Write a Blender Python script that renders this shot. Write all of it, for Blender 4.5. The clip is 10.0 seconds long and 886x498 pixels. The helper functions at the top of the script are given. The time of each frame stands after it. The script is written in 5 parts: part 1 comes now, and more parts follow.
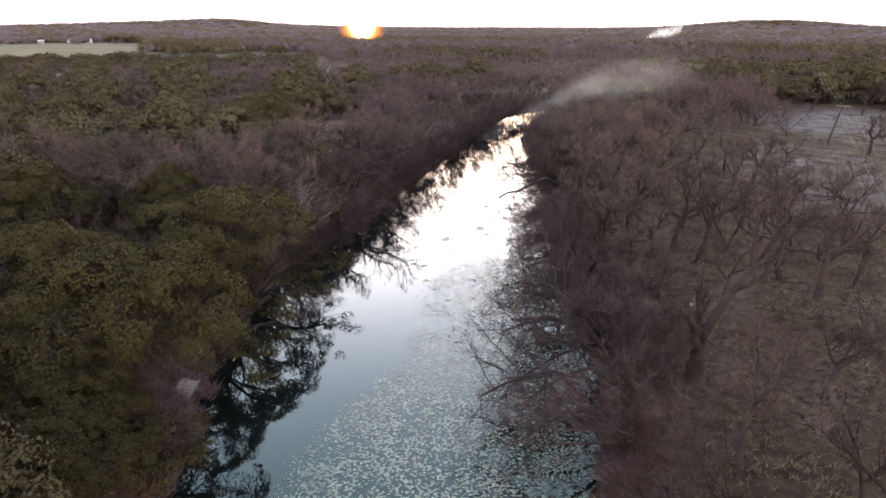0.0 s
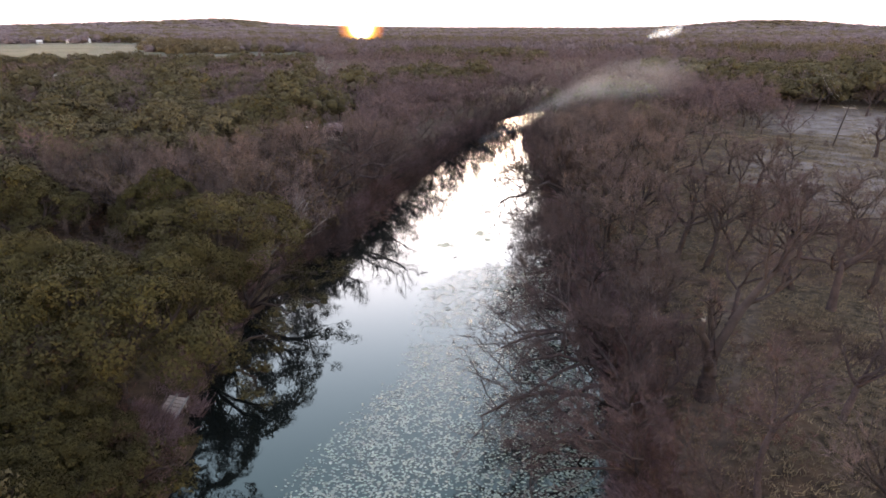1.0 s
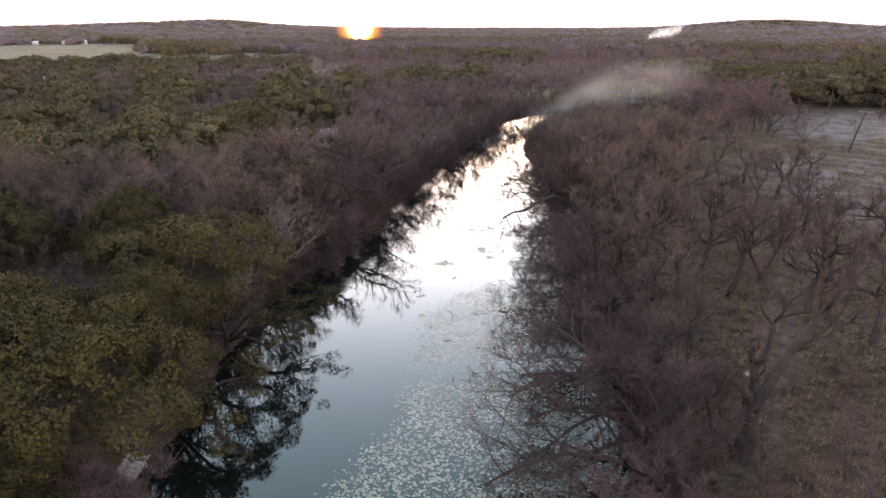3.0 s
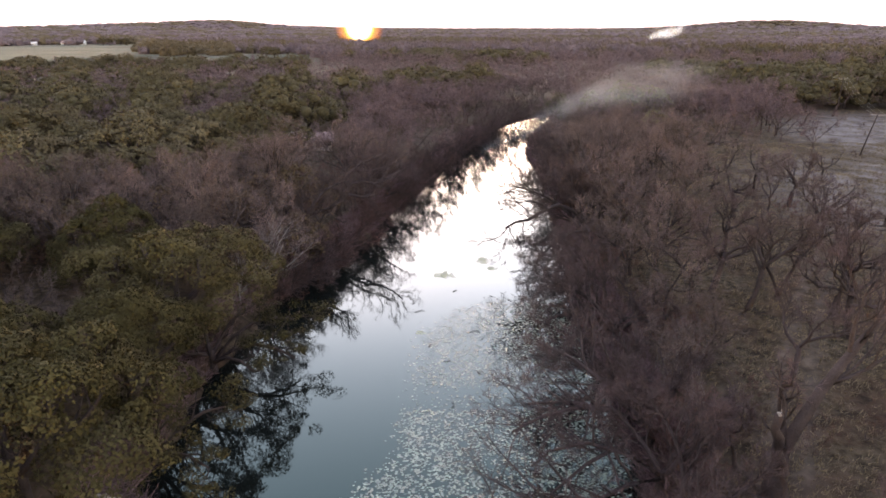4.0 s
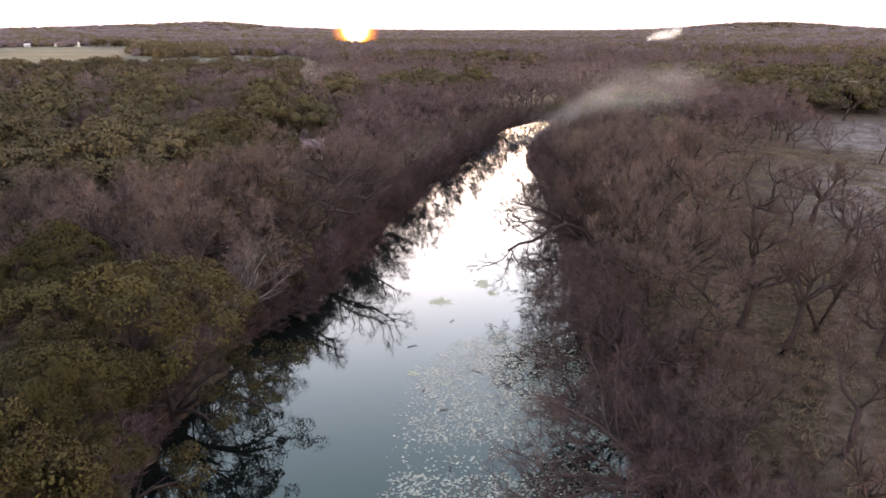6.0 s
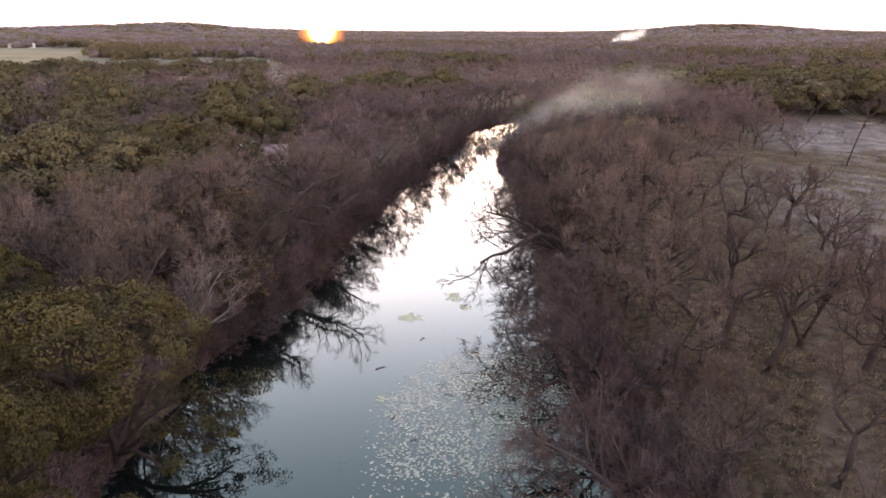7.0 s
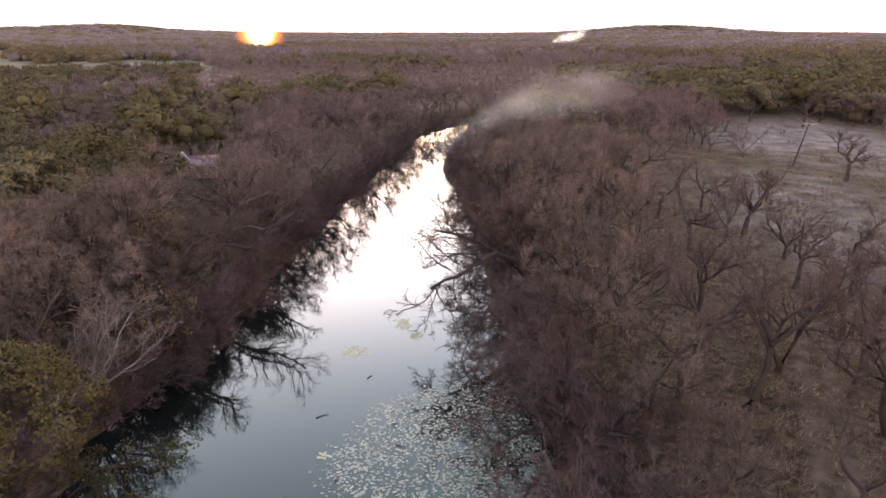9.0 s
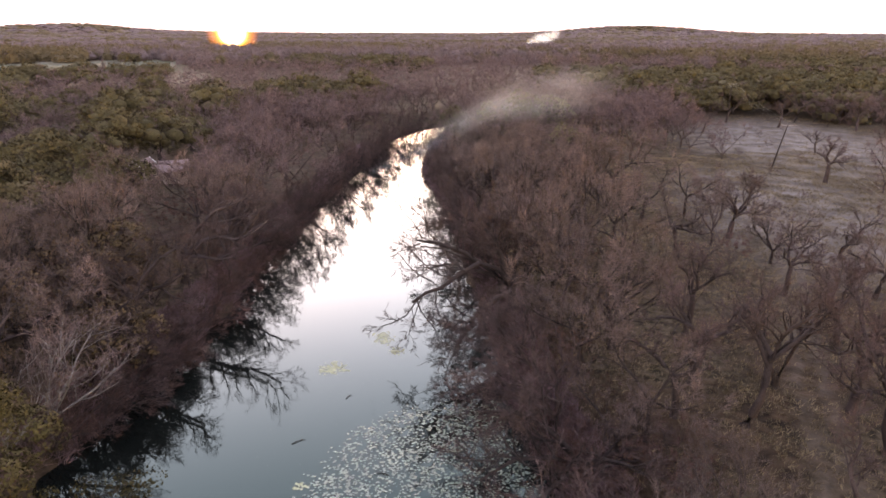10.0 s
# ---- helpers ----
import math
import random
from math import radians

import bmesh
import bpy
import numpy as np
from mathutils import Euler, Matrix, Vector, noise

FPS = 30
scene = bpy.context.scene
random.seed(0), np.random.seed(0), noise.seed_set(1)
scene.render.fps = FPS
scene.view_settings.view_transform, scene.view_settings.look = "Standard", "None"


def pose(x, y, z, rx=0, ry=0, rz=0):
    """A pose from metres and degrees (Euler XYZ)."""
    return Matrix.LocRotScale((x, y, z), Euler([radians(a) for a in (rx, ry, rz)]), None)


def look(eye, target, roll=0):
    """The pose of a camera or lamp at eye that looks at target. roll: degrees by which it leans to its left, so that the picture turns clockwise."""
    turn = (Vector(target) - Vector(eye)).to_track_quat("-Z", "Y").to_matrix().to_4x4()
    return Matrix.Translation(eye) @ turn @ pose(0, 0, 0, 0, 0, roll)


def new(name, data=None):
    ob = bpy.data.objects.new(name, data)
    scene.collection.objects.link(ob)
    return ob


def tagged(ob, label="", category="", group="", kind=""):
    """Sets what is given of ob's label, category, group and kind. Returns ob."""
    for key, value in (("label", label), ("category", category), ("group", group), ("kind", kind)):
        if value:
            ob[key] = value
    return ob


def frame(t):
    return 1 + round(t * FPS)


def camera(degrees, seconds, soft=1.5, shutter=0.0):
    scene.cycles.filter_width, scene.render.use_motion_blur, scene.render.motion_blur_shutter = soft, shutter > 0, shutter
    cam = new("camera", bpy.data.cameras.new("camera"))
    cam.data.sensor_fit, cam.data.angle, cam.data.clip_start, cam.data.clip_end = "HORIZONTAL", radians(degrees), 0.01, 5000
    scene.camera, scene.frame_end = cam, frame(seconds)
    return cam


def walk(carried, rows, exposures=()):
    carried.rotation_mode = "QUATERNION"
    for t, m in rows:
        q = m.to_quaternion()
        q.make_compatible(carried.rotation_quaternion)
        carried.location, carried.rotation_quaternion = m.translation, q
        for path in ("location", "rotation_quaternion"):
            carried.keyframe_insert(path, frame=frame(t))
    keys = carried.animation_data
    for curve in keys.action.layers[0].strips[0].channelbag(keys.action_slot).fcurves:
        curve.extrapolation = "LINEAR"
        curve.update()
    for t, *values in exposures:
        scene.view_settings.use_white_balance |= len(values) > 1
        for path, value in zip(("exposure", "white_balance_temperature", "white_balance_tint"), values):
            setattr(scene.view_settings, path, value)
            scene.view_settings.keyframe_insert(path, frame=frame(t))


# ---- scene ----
cam = camera(70.3, 10.0, soft=1.6)
PATH = [
    (0, (-0.146, -0.807, 23.866), (-0.097, 1.079, 23.2), 0.1),
    (0.5, (-0.117, 0.078, 23.886), (-0.068, 1.963, 23.22), 0.1),
    (1, (-0.101, 1.135, 23.929), (-0.051, 3.021, 23.263), 0.1),
    (1.5, (-0.055, 2.338, 23.961), (-0.004, 4.223, 23.296), 0.2),
    (2, (-0.045, 3.677, 23.995), (0.008, 5.563, 23.33), 0.1),
    (2.5, (0.028, 5.152, 24.042), (0.081, 7.037, 23.377), 0.0),
    (4, (0.274, 9.892, 24.102), (0.326, 11.777, 23.439), -0.0),
    (4.5, (0.342, 11.477, 24.122), (0.394, 13.364, 23.46), -0.0),
    (5, (0.467, 13.111, 24.106), (0.518, 14.998, 23.445), -0.1),
    (5.2, (0.506, 13.767, 24.098), (0.556, 15.654, 23.436), -0.1),
    (6.3, (0.667, 17.161, 24.087), (0.742, 19.049, 23.429), 0.1),
    (6.5, (0.751, 17.763, 24.099), (0.847, 19.649, 23.442), 0.0),
    (7, (0.828, 19.271, 24.142), (0.982, 21.155, 23.486), 0.1),
    (7.5, (0.962, 20.771, 24.149), (1.166, 22.65, 23.494), 0.1),
    (8, (1.132, 22.164, 24.155), (1.378, 24.038, 23.501), 0.1),
    (8.5, (1.333, 23.511, 24.151), (1.615, 25.38, 23.498), 0.0),
    (9, (1.489, 24.76, 24.164), (1.805, 26.624, 23.512), -0.0),
    (9.5, (1.537, 25.983, 24.188), (1.891, 27.84, 23.536), 0.0),
    (10, (1.589, 27.152, 24.193), (1.976, 29.003, 23.542), 0.1),
]
walk(cam, [(t, look(eye, target, roll)) for t, eye, target, roll in PATH], exposures=[(0.0, 5.10, 7700, 40), (5.0, 5.18, 8000, 43), (10.0, 5.29, 8600, 49)])

# ---- light ----
SUN_AZ, SUN_EL = -5.5, 3.0            # degrees from +y towards +x, and above the horizon
world = bpy.data.worlds.new("dusk_sky")
scene.world = world
world.use_nodes = True
wn = world.node_tree.nodes
sky = wn.new("ShaderNodeTexSky")
sky.sky_type = "NISHITA"
sky.sun_disc = False
sky.sun_elevation = radians(SUN_EL)
sky.sun_rotation = radians(SUN_AZ)
sky.air_density, sky.dust_density, sky.ozone_density = 1.0, 0.2, 1.3
world.node_tree.links.new(sky.outputs[0], wn["Background"].inputs[0])
wn["Background"].inputs[1].default_value = 0.15
sun = new("sun", bpy.data.lights.new("sun", "SUN"))
sun.data.energy, sun.data.angle, sun.data.color = 0.16, radians(0.6), (1.0, 0.6, 0.38)
LOW = 0.25                             # the last of the sun, level with the treetops
sun_way = Vector((math.sin(radians(SUN_AZ)) * math.cos(radians(LOW)), math.cos(radians(SUN_AZ)) * math.cos(radians(LOW)), math.sin(radians(LOW))))
sun.matrix_world = look(Vector((0, 0, 60)) + sun_way * 100, (0, 0, 60))


# ---- materials ----
def material(name, dark, light, scale=1.0, rough=0.9, bump=0.3, fine=12.0, island=0.0, each=0.0, spec=0.04, thin=0.0):
    """Two-scale mottled surface. island, each: how far pieces of a mesh, and objects, differ in brightness. thin: light let through."""
    m = bpy.data.materials.new(name)
    m.use_nodes = True
    nt = m.node_tree
    n, link = nt.nodes, nt.links.new
    b = n["Principled BSDF"]
    co = n.new("ShaderNodeTexCoord")
    big, small = n.new("ShaderNodeTexNoise"), n.new("ShaderNodeTexNoise")
    big.inputs["Scale"].default_value, big.inputs["Detail"].default_value = scale, 4
    small.inputs["Scale"].default_value, small.inputs["Detail"].default_value = scale * fine, 6
    link(co.outputs["Object"], big.inputs["Vector"])
    link(co.outputs["Object"], small.inputs["Vector"])
    add = n.new("ShaderNodeMath")
    add.operation = "ADD"
    half = n.new("ShaderNodeMath")
    half.operation = "MULTIPLY"
    half.inputs[1].default_value = 0.5
    link(big.outputs["Fac"], add.inputs[0])
    link(small.outputs["Fac"], add.inputs[1])
    link(add.outputs[0], half.inputs[0])
    ramp = n.new("ShaderNodeValToRGB")
    ramp.color_ramp.elements[0].position, ramp.color_ramp.elements[1].position = 0.36, 0.64
    ramp.color_ramp.elements[0].color, ramp.color_ramp.elements[1].color = (*dark, 1), (*light, 1)
    link(half.outputs[0], ramp.inputs[0])
    hsv = n.new("ShaderNodeHueSaturation")
    link(ramp.outputs[0], hsv.inputs["Color"])
    value = None
    if island:
        g = n.new("ShaderNodeNewGeometry")
        r = n.new("ShaderNodeMapRange")
        r.inputs["To Min"].default_value, r.inputs["To Max"].default_value = 1 - island, 1 + island
        link(g.outputs["Random Per Island"], r.inputs["Value"])
        value = r.outputs[0]
    if each:
        g = n.new("ShaderNodeObjectInfo")
        r = n.new("ShaderNodeMapRange")
        r.inputs["To Min"].default_value, r.inputs["To Max"].default_value = 1 - each, 1 + each
        link(g.outputs["Random"], r.inputs["Value"])
        if value:
            mul = n.new("ShaderNodeMath")
            mul.operation = "MULTIPLY"
            link(value, mul.inputs[0])
            link(r.outputs[0], mul.inputs[1])
            value = mul.outputs[0]
        else:
            value = r.outputs[0]
        h = n.new("ShaderNodeMapRange")
        h.inputs["To Min"].default_value, h.inputs["To Max"].default_value = 0.5 + 0.03 * each, 0.5 - 0.03 * each
        link(g.outputs["Random"], h.inputs["Value"])
        link(h.outputs[0], hsv.inputs["Hue"])
    if value:
        link(value, hsv.inputs["Value"])
    link(hsv.outputs[0], b.inputs["Base Color"])
    b.inputs["Roughness"].default_value = rough
    b.inputs["Specular IOR Level"].default_value = spec
    if bump:
        bp = n.new("ShaderNodeBump")
        bp.inputs["Strength"].default_value, bp.inputs["Distance"].default_value = bump, 0.05
        link(small.outputs["Fac"], bp.inputs["Height"])
        link(bp.outputs[0], b.inputs["Normal"])
    if thin:
        tr = n.new("ShaderNodeBsdfTranslucent")
        link(hsv.outputs[0], tr.inputs["Color"])
        mix = n.new("ShaderNodeMixShader")
        mix.inputs[0].default_value = thin
        link(b.outputs[0], mix.inputs[1])
        link(tr.outputs[0], mix.inputs[2])
        link(mix.outputs[0], n["Material Output"].inputs["Surface"])
    return m


BARK = material("bark", (0.00978, 0.0069, 0.00662), (0.031, 0.0218, 0.0202), 1.2, each=0.3, bump=0.6)
# paler than bare_twig: haze over the farther bare woods is put into this colour
TWIG = material("twig", (0.0385, 0.0241, 0.024), (0.0936, 0.0588, 0.0597), 0.5, island=0.35, each=0.3, bump=0)
TWIG_NEAR = material("bare_twig", (0.0286, 0.0194, 0.0171), (0.071, 0.0484, 0.0431), 0.5, island=0.35, each=0.25, bump=0)
TWIG_RED = material("rust_twig", (0.0231, 0.0119, 0.00963), (0.0497, 0.0263, 0.0215), 0.5, island=0.4, each=0.3, bump=0)
TWIG_DARK = material("shore_twig", (0.0185, 0.0118, 0.0112), (0.0472, 0.0298, 0.0283), 0.5, island=0.3, each=0.2, bump=0)
PALE = material("bleached_wood", (0.0507, 0.0437, 0.0416), (0.117, 0.103, 0.096), 2.0, each=0.1, bump=0.4)
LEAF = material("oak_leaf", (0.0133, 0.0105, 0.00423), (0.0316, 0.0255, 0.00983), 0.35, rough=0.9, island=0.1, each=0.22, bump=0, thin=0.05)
# browner leaf of the farther oaks, with distance haze lightened into its colour
LEAF_HAZED = material("hazed_oak_leaf", (0.0245, 0.0192, 0.0108), (0.0515, 0.041, 0.0222), 0.3, rough=0.95, island=0.1, each=0.25, bump=0, thin=0.05)
LEAF_PALE = material("willow_leaf", (0.0272, 0.024, 0.013), (0.0578, 0.0496, 0.029), 0.5, rough=0.75, island=0.3, each=0.2, bump=0, thin=0.3)
LEAF_DEAD = material("dead_leaf", (0.032, 0.021, 0.012), (0.066, 0.043, 0.025), 0.5, rough=0.8, island=0.3, each=0.3, bump=0, thin=0.2)
GRASS = material("dry_grass", (0.032, 0.0232, 0.014), (0.102, 0.0755, 0.047), 0.3, island=0.4, bump=0)
LILY = material("lily_pad", (0.0211, 0.0359, 0.0229), (0.0581, 0.0842, 0.0577), 0.6, rough=0.5, island=0.45, bump=0.1, spec=0.5)
ROOF = material("rusted_tin_roof", (0.062, 0.04, 0.038), (0.108, 0.075, 0.072), 0.8, rough=0.5, bump=0.1)
WALLS = material("weathered_board", (0.08, 0.062, 0.052), (0.17, 0.138, 0.12), 1.5)
PAINT = material("faded_white_paint", (0.16, 0.155, 0.15), (0.27, 0.26, 0.25), 1.5, rough=0.7, bump=0.1)
STEEL = material("galvanised_wire", (0.04, 0.037, 0.036), (0.075, 0.07, 0.068), 2.0, rough=0.45, bump=0)
ALGAE = material("pond_scum", (0.1, 0.105, 0.06), (0.24, 0.235, 0.15), 1.2, rough=0.8, bump=0.2)


def water_material():
    m = bpy.data.materials.new("river_water")
    m.use_nodes = True
    n, link = m.node_tree.nodes, m.node_tree.links.new
    b = n["Principled BSDF"]
    b.inputs["Base Color"].default_value = (0.002, 0.0027, 0.0024, 1)
    b.inputs["Roughness"].default_value, b.inputs["IOR"].default_value = 0.03, 1.33
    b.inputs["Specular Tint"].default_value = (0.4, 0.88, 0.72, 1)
    co = n.new("ShaderNodeTexCoord")
    noise_tex = n.new("ShaderNodeTexNoise")
    noise_tex.inputs["Scale"].default_value, noise_tex.inputs["Detail"].default_value = 1.6, 3
    bp = n.new("ShaderNodeBump")
    bp.inputs["Strength"].default_value, bp.inputs["Distance"].default_value = 0.05, 0.05
    link(co.outputs["Object"], noise_tex.inputs["Vector"])
    link(noise_tex.outputs["Fac"], bp.inputs["Height"])
    link(bp.outputs[0], b.inputs["Normal"])
    return m


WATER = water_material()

# ---- lie of the land ----
RIVER = [(-3, -300, 11), (-2.8, 27, 12.2), (-1.9, 35, 13.6), (-1.4, 40, 14.2), (-1.0, 50, 14.6), (-0.6, 57, 14.8), (0.3, 63, 14.2), (4, 77, 12.5), (7, 95, 11.5),
         (10, 110, 10.3), (14.5, 139, 7), (22, 165, 5.5), (31, 190, 5), (42, 203, 4), (60, 209, 2.5), (110, 216, 2.5), (200, 235, 2.5), (420, 250, 2.5)]


def bank(x, y):
    """Metres from the waterline, outwards."""
    x, y = np.asarray(x, float), np.asarray(y, float)
    best = np.full(np.broadcast(x, y).shape, 1e9)
    for (ax, ay, aw), (bx, by, bw) in zip(RIVER, RIVER[1:]):
        s = np.clip(((x - ax) * (bx - ax) + (y - ay) * (by - ay)) / ((bx - ax) ** 2 + (by - ay) ** 2), 0, 1)
        best = np.minimum(best, np.hypot(x - ax - s * (bx - ax), y - ay - s * (by - ay)) - aw - s * (bw - aw))
    return best


def smooth(a, b, v):
    s = np.clip((v - a) / (b - a), 0, 1)
    return s * s * (3 - 2 * s)


def height(x, y):
    x, y = np.asarray(x, float), np.asarray(y, float)
    d = bank(x, y) + 0.7 * np.sin(y * 0.9) * np.sin(y * 0.37 + x * 0.1) + 0.5 * np.sin(y * 0.23 + 1)
    far = np.hypot(x, y)
    z = np.where(d < 0, -1.2 * np.clip(-d / 2.5, 0, 1), 2.9 * (1 - np.exp(-np.maximum(d, 0) / 2.0)))
    z = z + smooth(4, 14, d) * (0.14 * np.sin(x * 0.31 + 1) * np.sin(y * 0.27) + 0.1 * np.sin(x * 0.83 + y * 0.5))
    z = z + 9 * smooth(900, 3400, far)
    z = z + 42 * np.exp(-((x + 920) / 200) ** 2 - ((y - 3000) / 420) ** 2) * 0.35 + 26 * np.exp(-((x + 1150) / 620) ** 2 - ((y - 3100) / 500) ** 2)
    z = z + 36 * np.exp(-((x - 1520) / 330) ** 2 - ((y - 2950) / 450) ** 2) + 14 * np.exp(-((x - 2600) / 700) ** 2 - ((y - 3400) / 500) ** 2)
    return z


def ell(x, y, cx, cy, rx, ry, turn=0.0):
    c, s = math.cos(radians(turn)), math.sin(radians(turn))
    u, v = ((x - cx) * c + (y - cy) * s) / rx, (-(x - cx) * s + (y - cy) * c) / ry
    return 1 - smooth(0.45, 1.15, np.hypot(u, v))


def frost(x, y):
    """The frosted clearing, 0 to 1."""
    return np.maximum(ell(x, y, 98, 140, 24, 42, -22), ell(x, y, 62, 94, 17, 32, -22))


def meadow(x, y):
    """The pasture and the pale clearings beyond the first woods, 0 to 1."""
    az, r = np.degrees(np.arctan2(x, y)), np.hypot(x, y)
    az = az + 1.1 * np.sin(r * 0.03) + 0.6 * np.sin(r * 0.11 + 1)
    r = r + 22 * np.sin(az * 1.7) + 9 * np.sin(az * 5.1)
    near = np.interp(az, [-60, -31, -25, -22.5], [300, 300, 320, 370])
    big = (1 - smooth(-23.5, -21, az)) * smooth(near - 15, near + 15, r) * (1 - smooth(985, 1015, r)) * smooth(-62, -58, az)
    small = smooth(-24, -22, az) * (1 - smooth(-9, -8.4, az)) * smooth(335, 355, r) * (1 - smooth(570, 600, r))
    return np.maximum(big, small)


def steps(a, b, step, lo, hi):
    mid = list(np.arange(a, b, step))
    out, s = [], step
    while mid[-1] + s < hi:
        s *= 1.13
        mid.append(mid[-1] + s)
    s = step
    while mid[0] - s > lo:
        s *= 1.13
        mid.insert(0, mid[0] - s)
    return np.array(mid)


def grid_mesh(name, xs, ys, z_of):
    gx, gy = np.meshgrid(xs, ys)
    gz = z_of(gx, gy)
    nx, ny = len(xs), len(ys)
    i = (np.arange(ny - 1)[:, None] * nx + np.arange(nx - 1)[None]).ravel()
    me = bpy.data.meshes.new(name)
    me.from_pydata(np.stack([gx.ravel(), gy.ravel(), gz.ravel()], 1).tolist(), [], np.stack([i, i + 1, i + nx + 1, i + nx], 1).tolist())
    me.polygons.foreach_set("use_smooth", [True] * len(me.polygons))
    return me, gx, gy


def ground_material():
    m = bpy.data.materials.new("woodland_floor")
    m.use_nodes = True
    n, link = m.node_tree.nodes, m.node_tree.links.new
    b = n["Principled BSDF"]
    co = n.new("ShaderNodeTexCoord")

    def mottle(scale, dark, light, detail=6, lo=0.35, hi=0.65):
        t = n.new("ShaderNodeTexNoise")
        t.inputs["Scale"].default_value, t.inputs["Detail"].default_value = scale, detail
        link(co.outputs["Object"], t.inputs["Vector"])
        r = n.new("ShaderNodeValToRGB")
        r.color_ramp.elements[0].position, r.color_ramp.elements[1].position = lo, hi
        r.color_ramp.elements[0].color, r.color_ramp.elements[1].color = (*dark, 1), (*light, 1)
        link(t.outputs["Fac"], r.inputs[0])
        return r.outputs[0], t.outputs["Fac"]

    def mix(fac, a, c):
        x = n.new("ShaderNodeMix")
        x.data_type = "RGBA"
        link(fac, x.inputs["Factor"])
        link(a, x.inputs["A"])
        link(c, x.inputs["B"])
        return x.outputs["Result"]

    litter, _ = mottle(0.9, (0.0095, 0.0058, 0.004), (0.034, 0.0202, 0.013))
    straw, relief = mottle(1.7, (0.0078, 0.0054, 0.0035), (0.041, 0.029, 0.0185))
    _, patch = mottle(0.16, (0, 0, 0), (1, 1, 1), 4, 0.42, 0.6)
    pr = n.new("ShaderNodeMapRange")
    pr.inputs["From Min"].default_value, pr.inputs["From Max"].default_value = 0.42, 0.58
    link(patch, pr.inputs["Value"])
    base = mix(pr.outputs[0], litter, straw)
    rime, _ = mottle(0.3, (0.029, 0.0228, 0.0195), (0.076, 0.065, 0.06), 9, 0.34, 0.7)
    green, _ = mottle(0.02, (0.017, 0.021, 0.013), (0.032, 0.035, 0.0245), 4)
    sand, _ = mottle(0.7, (0.036, 0.026, 0.02), (0.07, 0.053, 0.043))
    cover = n.new("ShaderNodeVertexColor")
    cover.layer_name = "cover"
    sep = n.new("ShaderNodeSeparateColor")
    link(cover.outputs["Color"], sep.inputs[0])
    base = mix(sep.outputs[0], base, rime)
    base = mix(sep.outputs[1], base, green)
    base = mix(sep.outputs[2], base, sand)
    link(base, b.inputs["Base Color"])
    b.inputs["Roughness"].default_value, b.inputs["Specular IOR Level"].default_value = 0.95, 0.04
    bp = n.new("ShaderNodeBump")
    bp.inputs["Strength"].default_value, bp.inputs["Distance"].default_value = 1.0, 0.3
    link(relief, bp.inputs["Height"])
    link(bp.outputs[0], b.inputs["Normal"])
    return m


def track(x, y):
    """Two worn wheel ruts through the grass, 0 to 1."""
    cx = 24.8 + (y - 45) * 0.67 + 0.8 * np.sin(y * 0.09)
    on = np.maximum(np.exp(-((x - cx + 0.95) / 0.45) ** 2), np.exp(-((x - cx - 0.95) / 0.45) ** 2))
    return on * smooth(20, 30, y) * (1 - smooth(95, 120, y))


me, gx, gy = grid_mesh("ground", steps(-50, 85, 1.1, -4900, 4900), steps(18, 190, 1.1, -900, 4900), height)
layer = me.color_attributes.new("cover", "FLOAT_COLOR", "POINT")
layer.data.foreach_set("color", np.stack([frost(gx, gy).ravel(), meadow(gx, gy).ravel(), (0.45 * track(gx, gy) + 0.5 * meadow(gx, gy) * (1 - smooth(360, 430, np.hypot(gx, gy)))).ravel(), np.ones(gx.size)], 1).ravel())
ground = tagged(new("ground", me), "brown leaf litter and dry grass on gently rolling ground", "ground", kind="structure")
me.materials.append(ground_material())

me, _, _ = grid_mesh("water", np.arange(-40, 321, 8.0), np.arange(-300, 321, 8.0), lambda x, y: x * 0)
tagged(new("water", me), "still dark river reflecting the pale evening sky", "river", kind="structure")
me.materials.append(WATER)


# ---- trees ----
class Shape:
    def __init__(self):
        self.v, self.f, self.tips = [], [], []

    def tube(self, pts, radii, sides):
        base = len(self.v)
        for k, (p, r) in enumerate(zip(pts, radii)):
            d = (pts[min(k + 1, len(pts) - 1)] - pts[max(k - 1, 0)]).normalized()
            a = d.orthogonal().normalized()
            if k and abs(d.z) < 0.97:
                a = d.cross(Vector((0, 0, 1))).normalized()
            b = d.cross(a)
            for s in range(sides):
                w = 2 * math.pi * s / sides
                self.v.append(p + (a * math.cos(w) + b * math.sin(w)) * r)
        for k in range(len(pts) - 1):
            for s in range(sides):
                i, j = base + k * sides + s, base + k * sides + (s + 1) % sides
                self.f.append((i, j, j + sides, i + sides))
        tip = base + (len(pts) - 1) * sides
        self.f.append(tuple(tip + s for s in range(sides)))

    def spike(self, p, d, r):
        i = len(self.v)
        a = d.orthogonal().normalized() * r
        b = d.normalized().cross(a)
        self.v += [p + a, p - a * 0.5 + b * 0.87, p - a * 0.5 - b * 0.87, p + d]
        self.f += [(i, i + 1, i + 3), (i + 1, i + 2, i + 3), (i + 2, i, i + 3)]

    def mesh(self, name, mat, soft=False):
        me = bpy.data.meshes.new(name)
        me.from_pydata([tuple(v) for v in self.v], [], self.f)
        me.materials.append(mat)
        if soft:
            me.polygons.foreach_set("use_smooth", [True] * len(me.polygons))
        return me


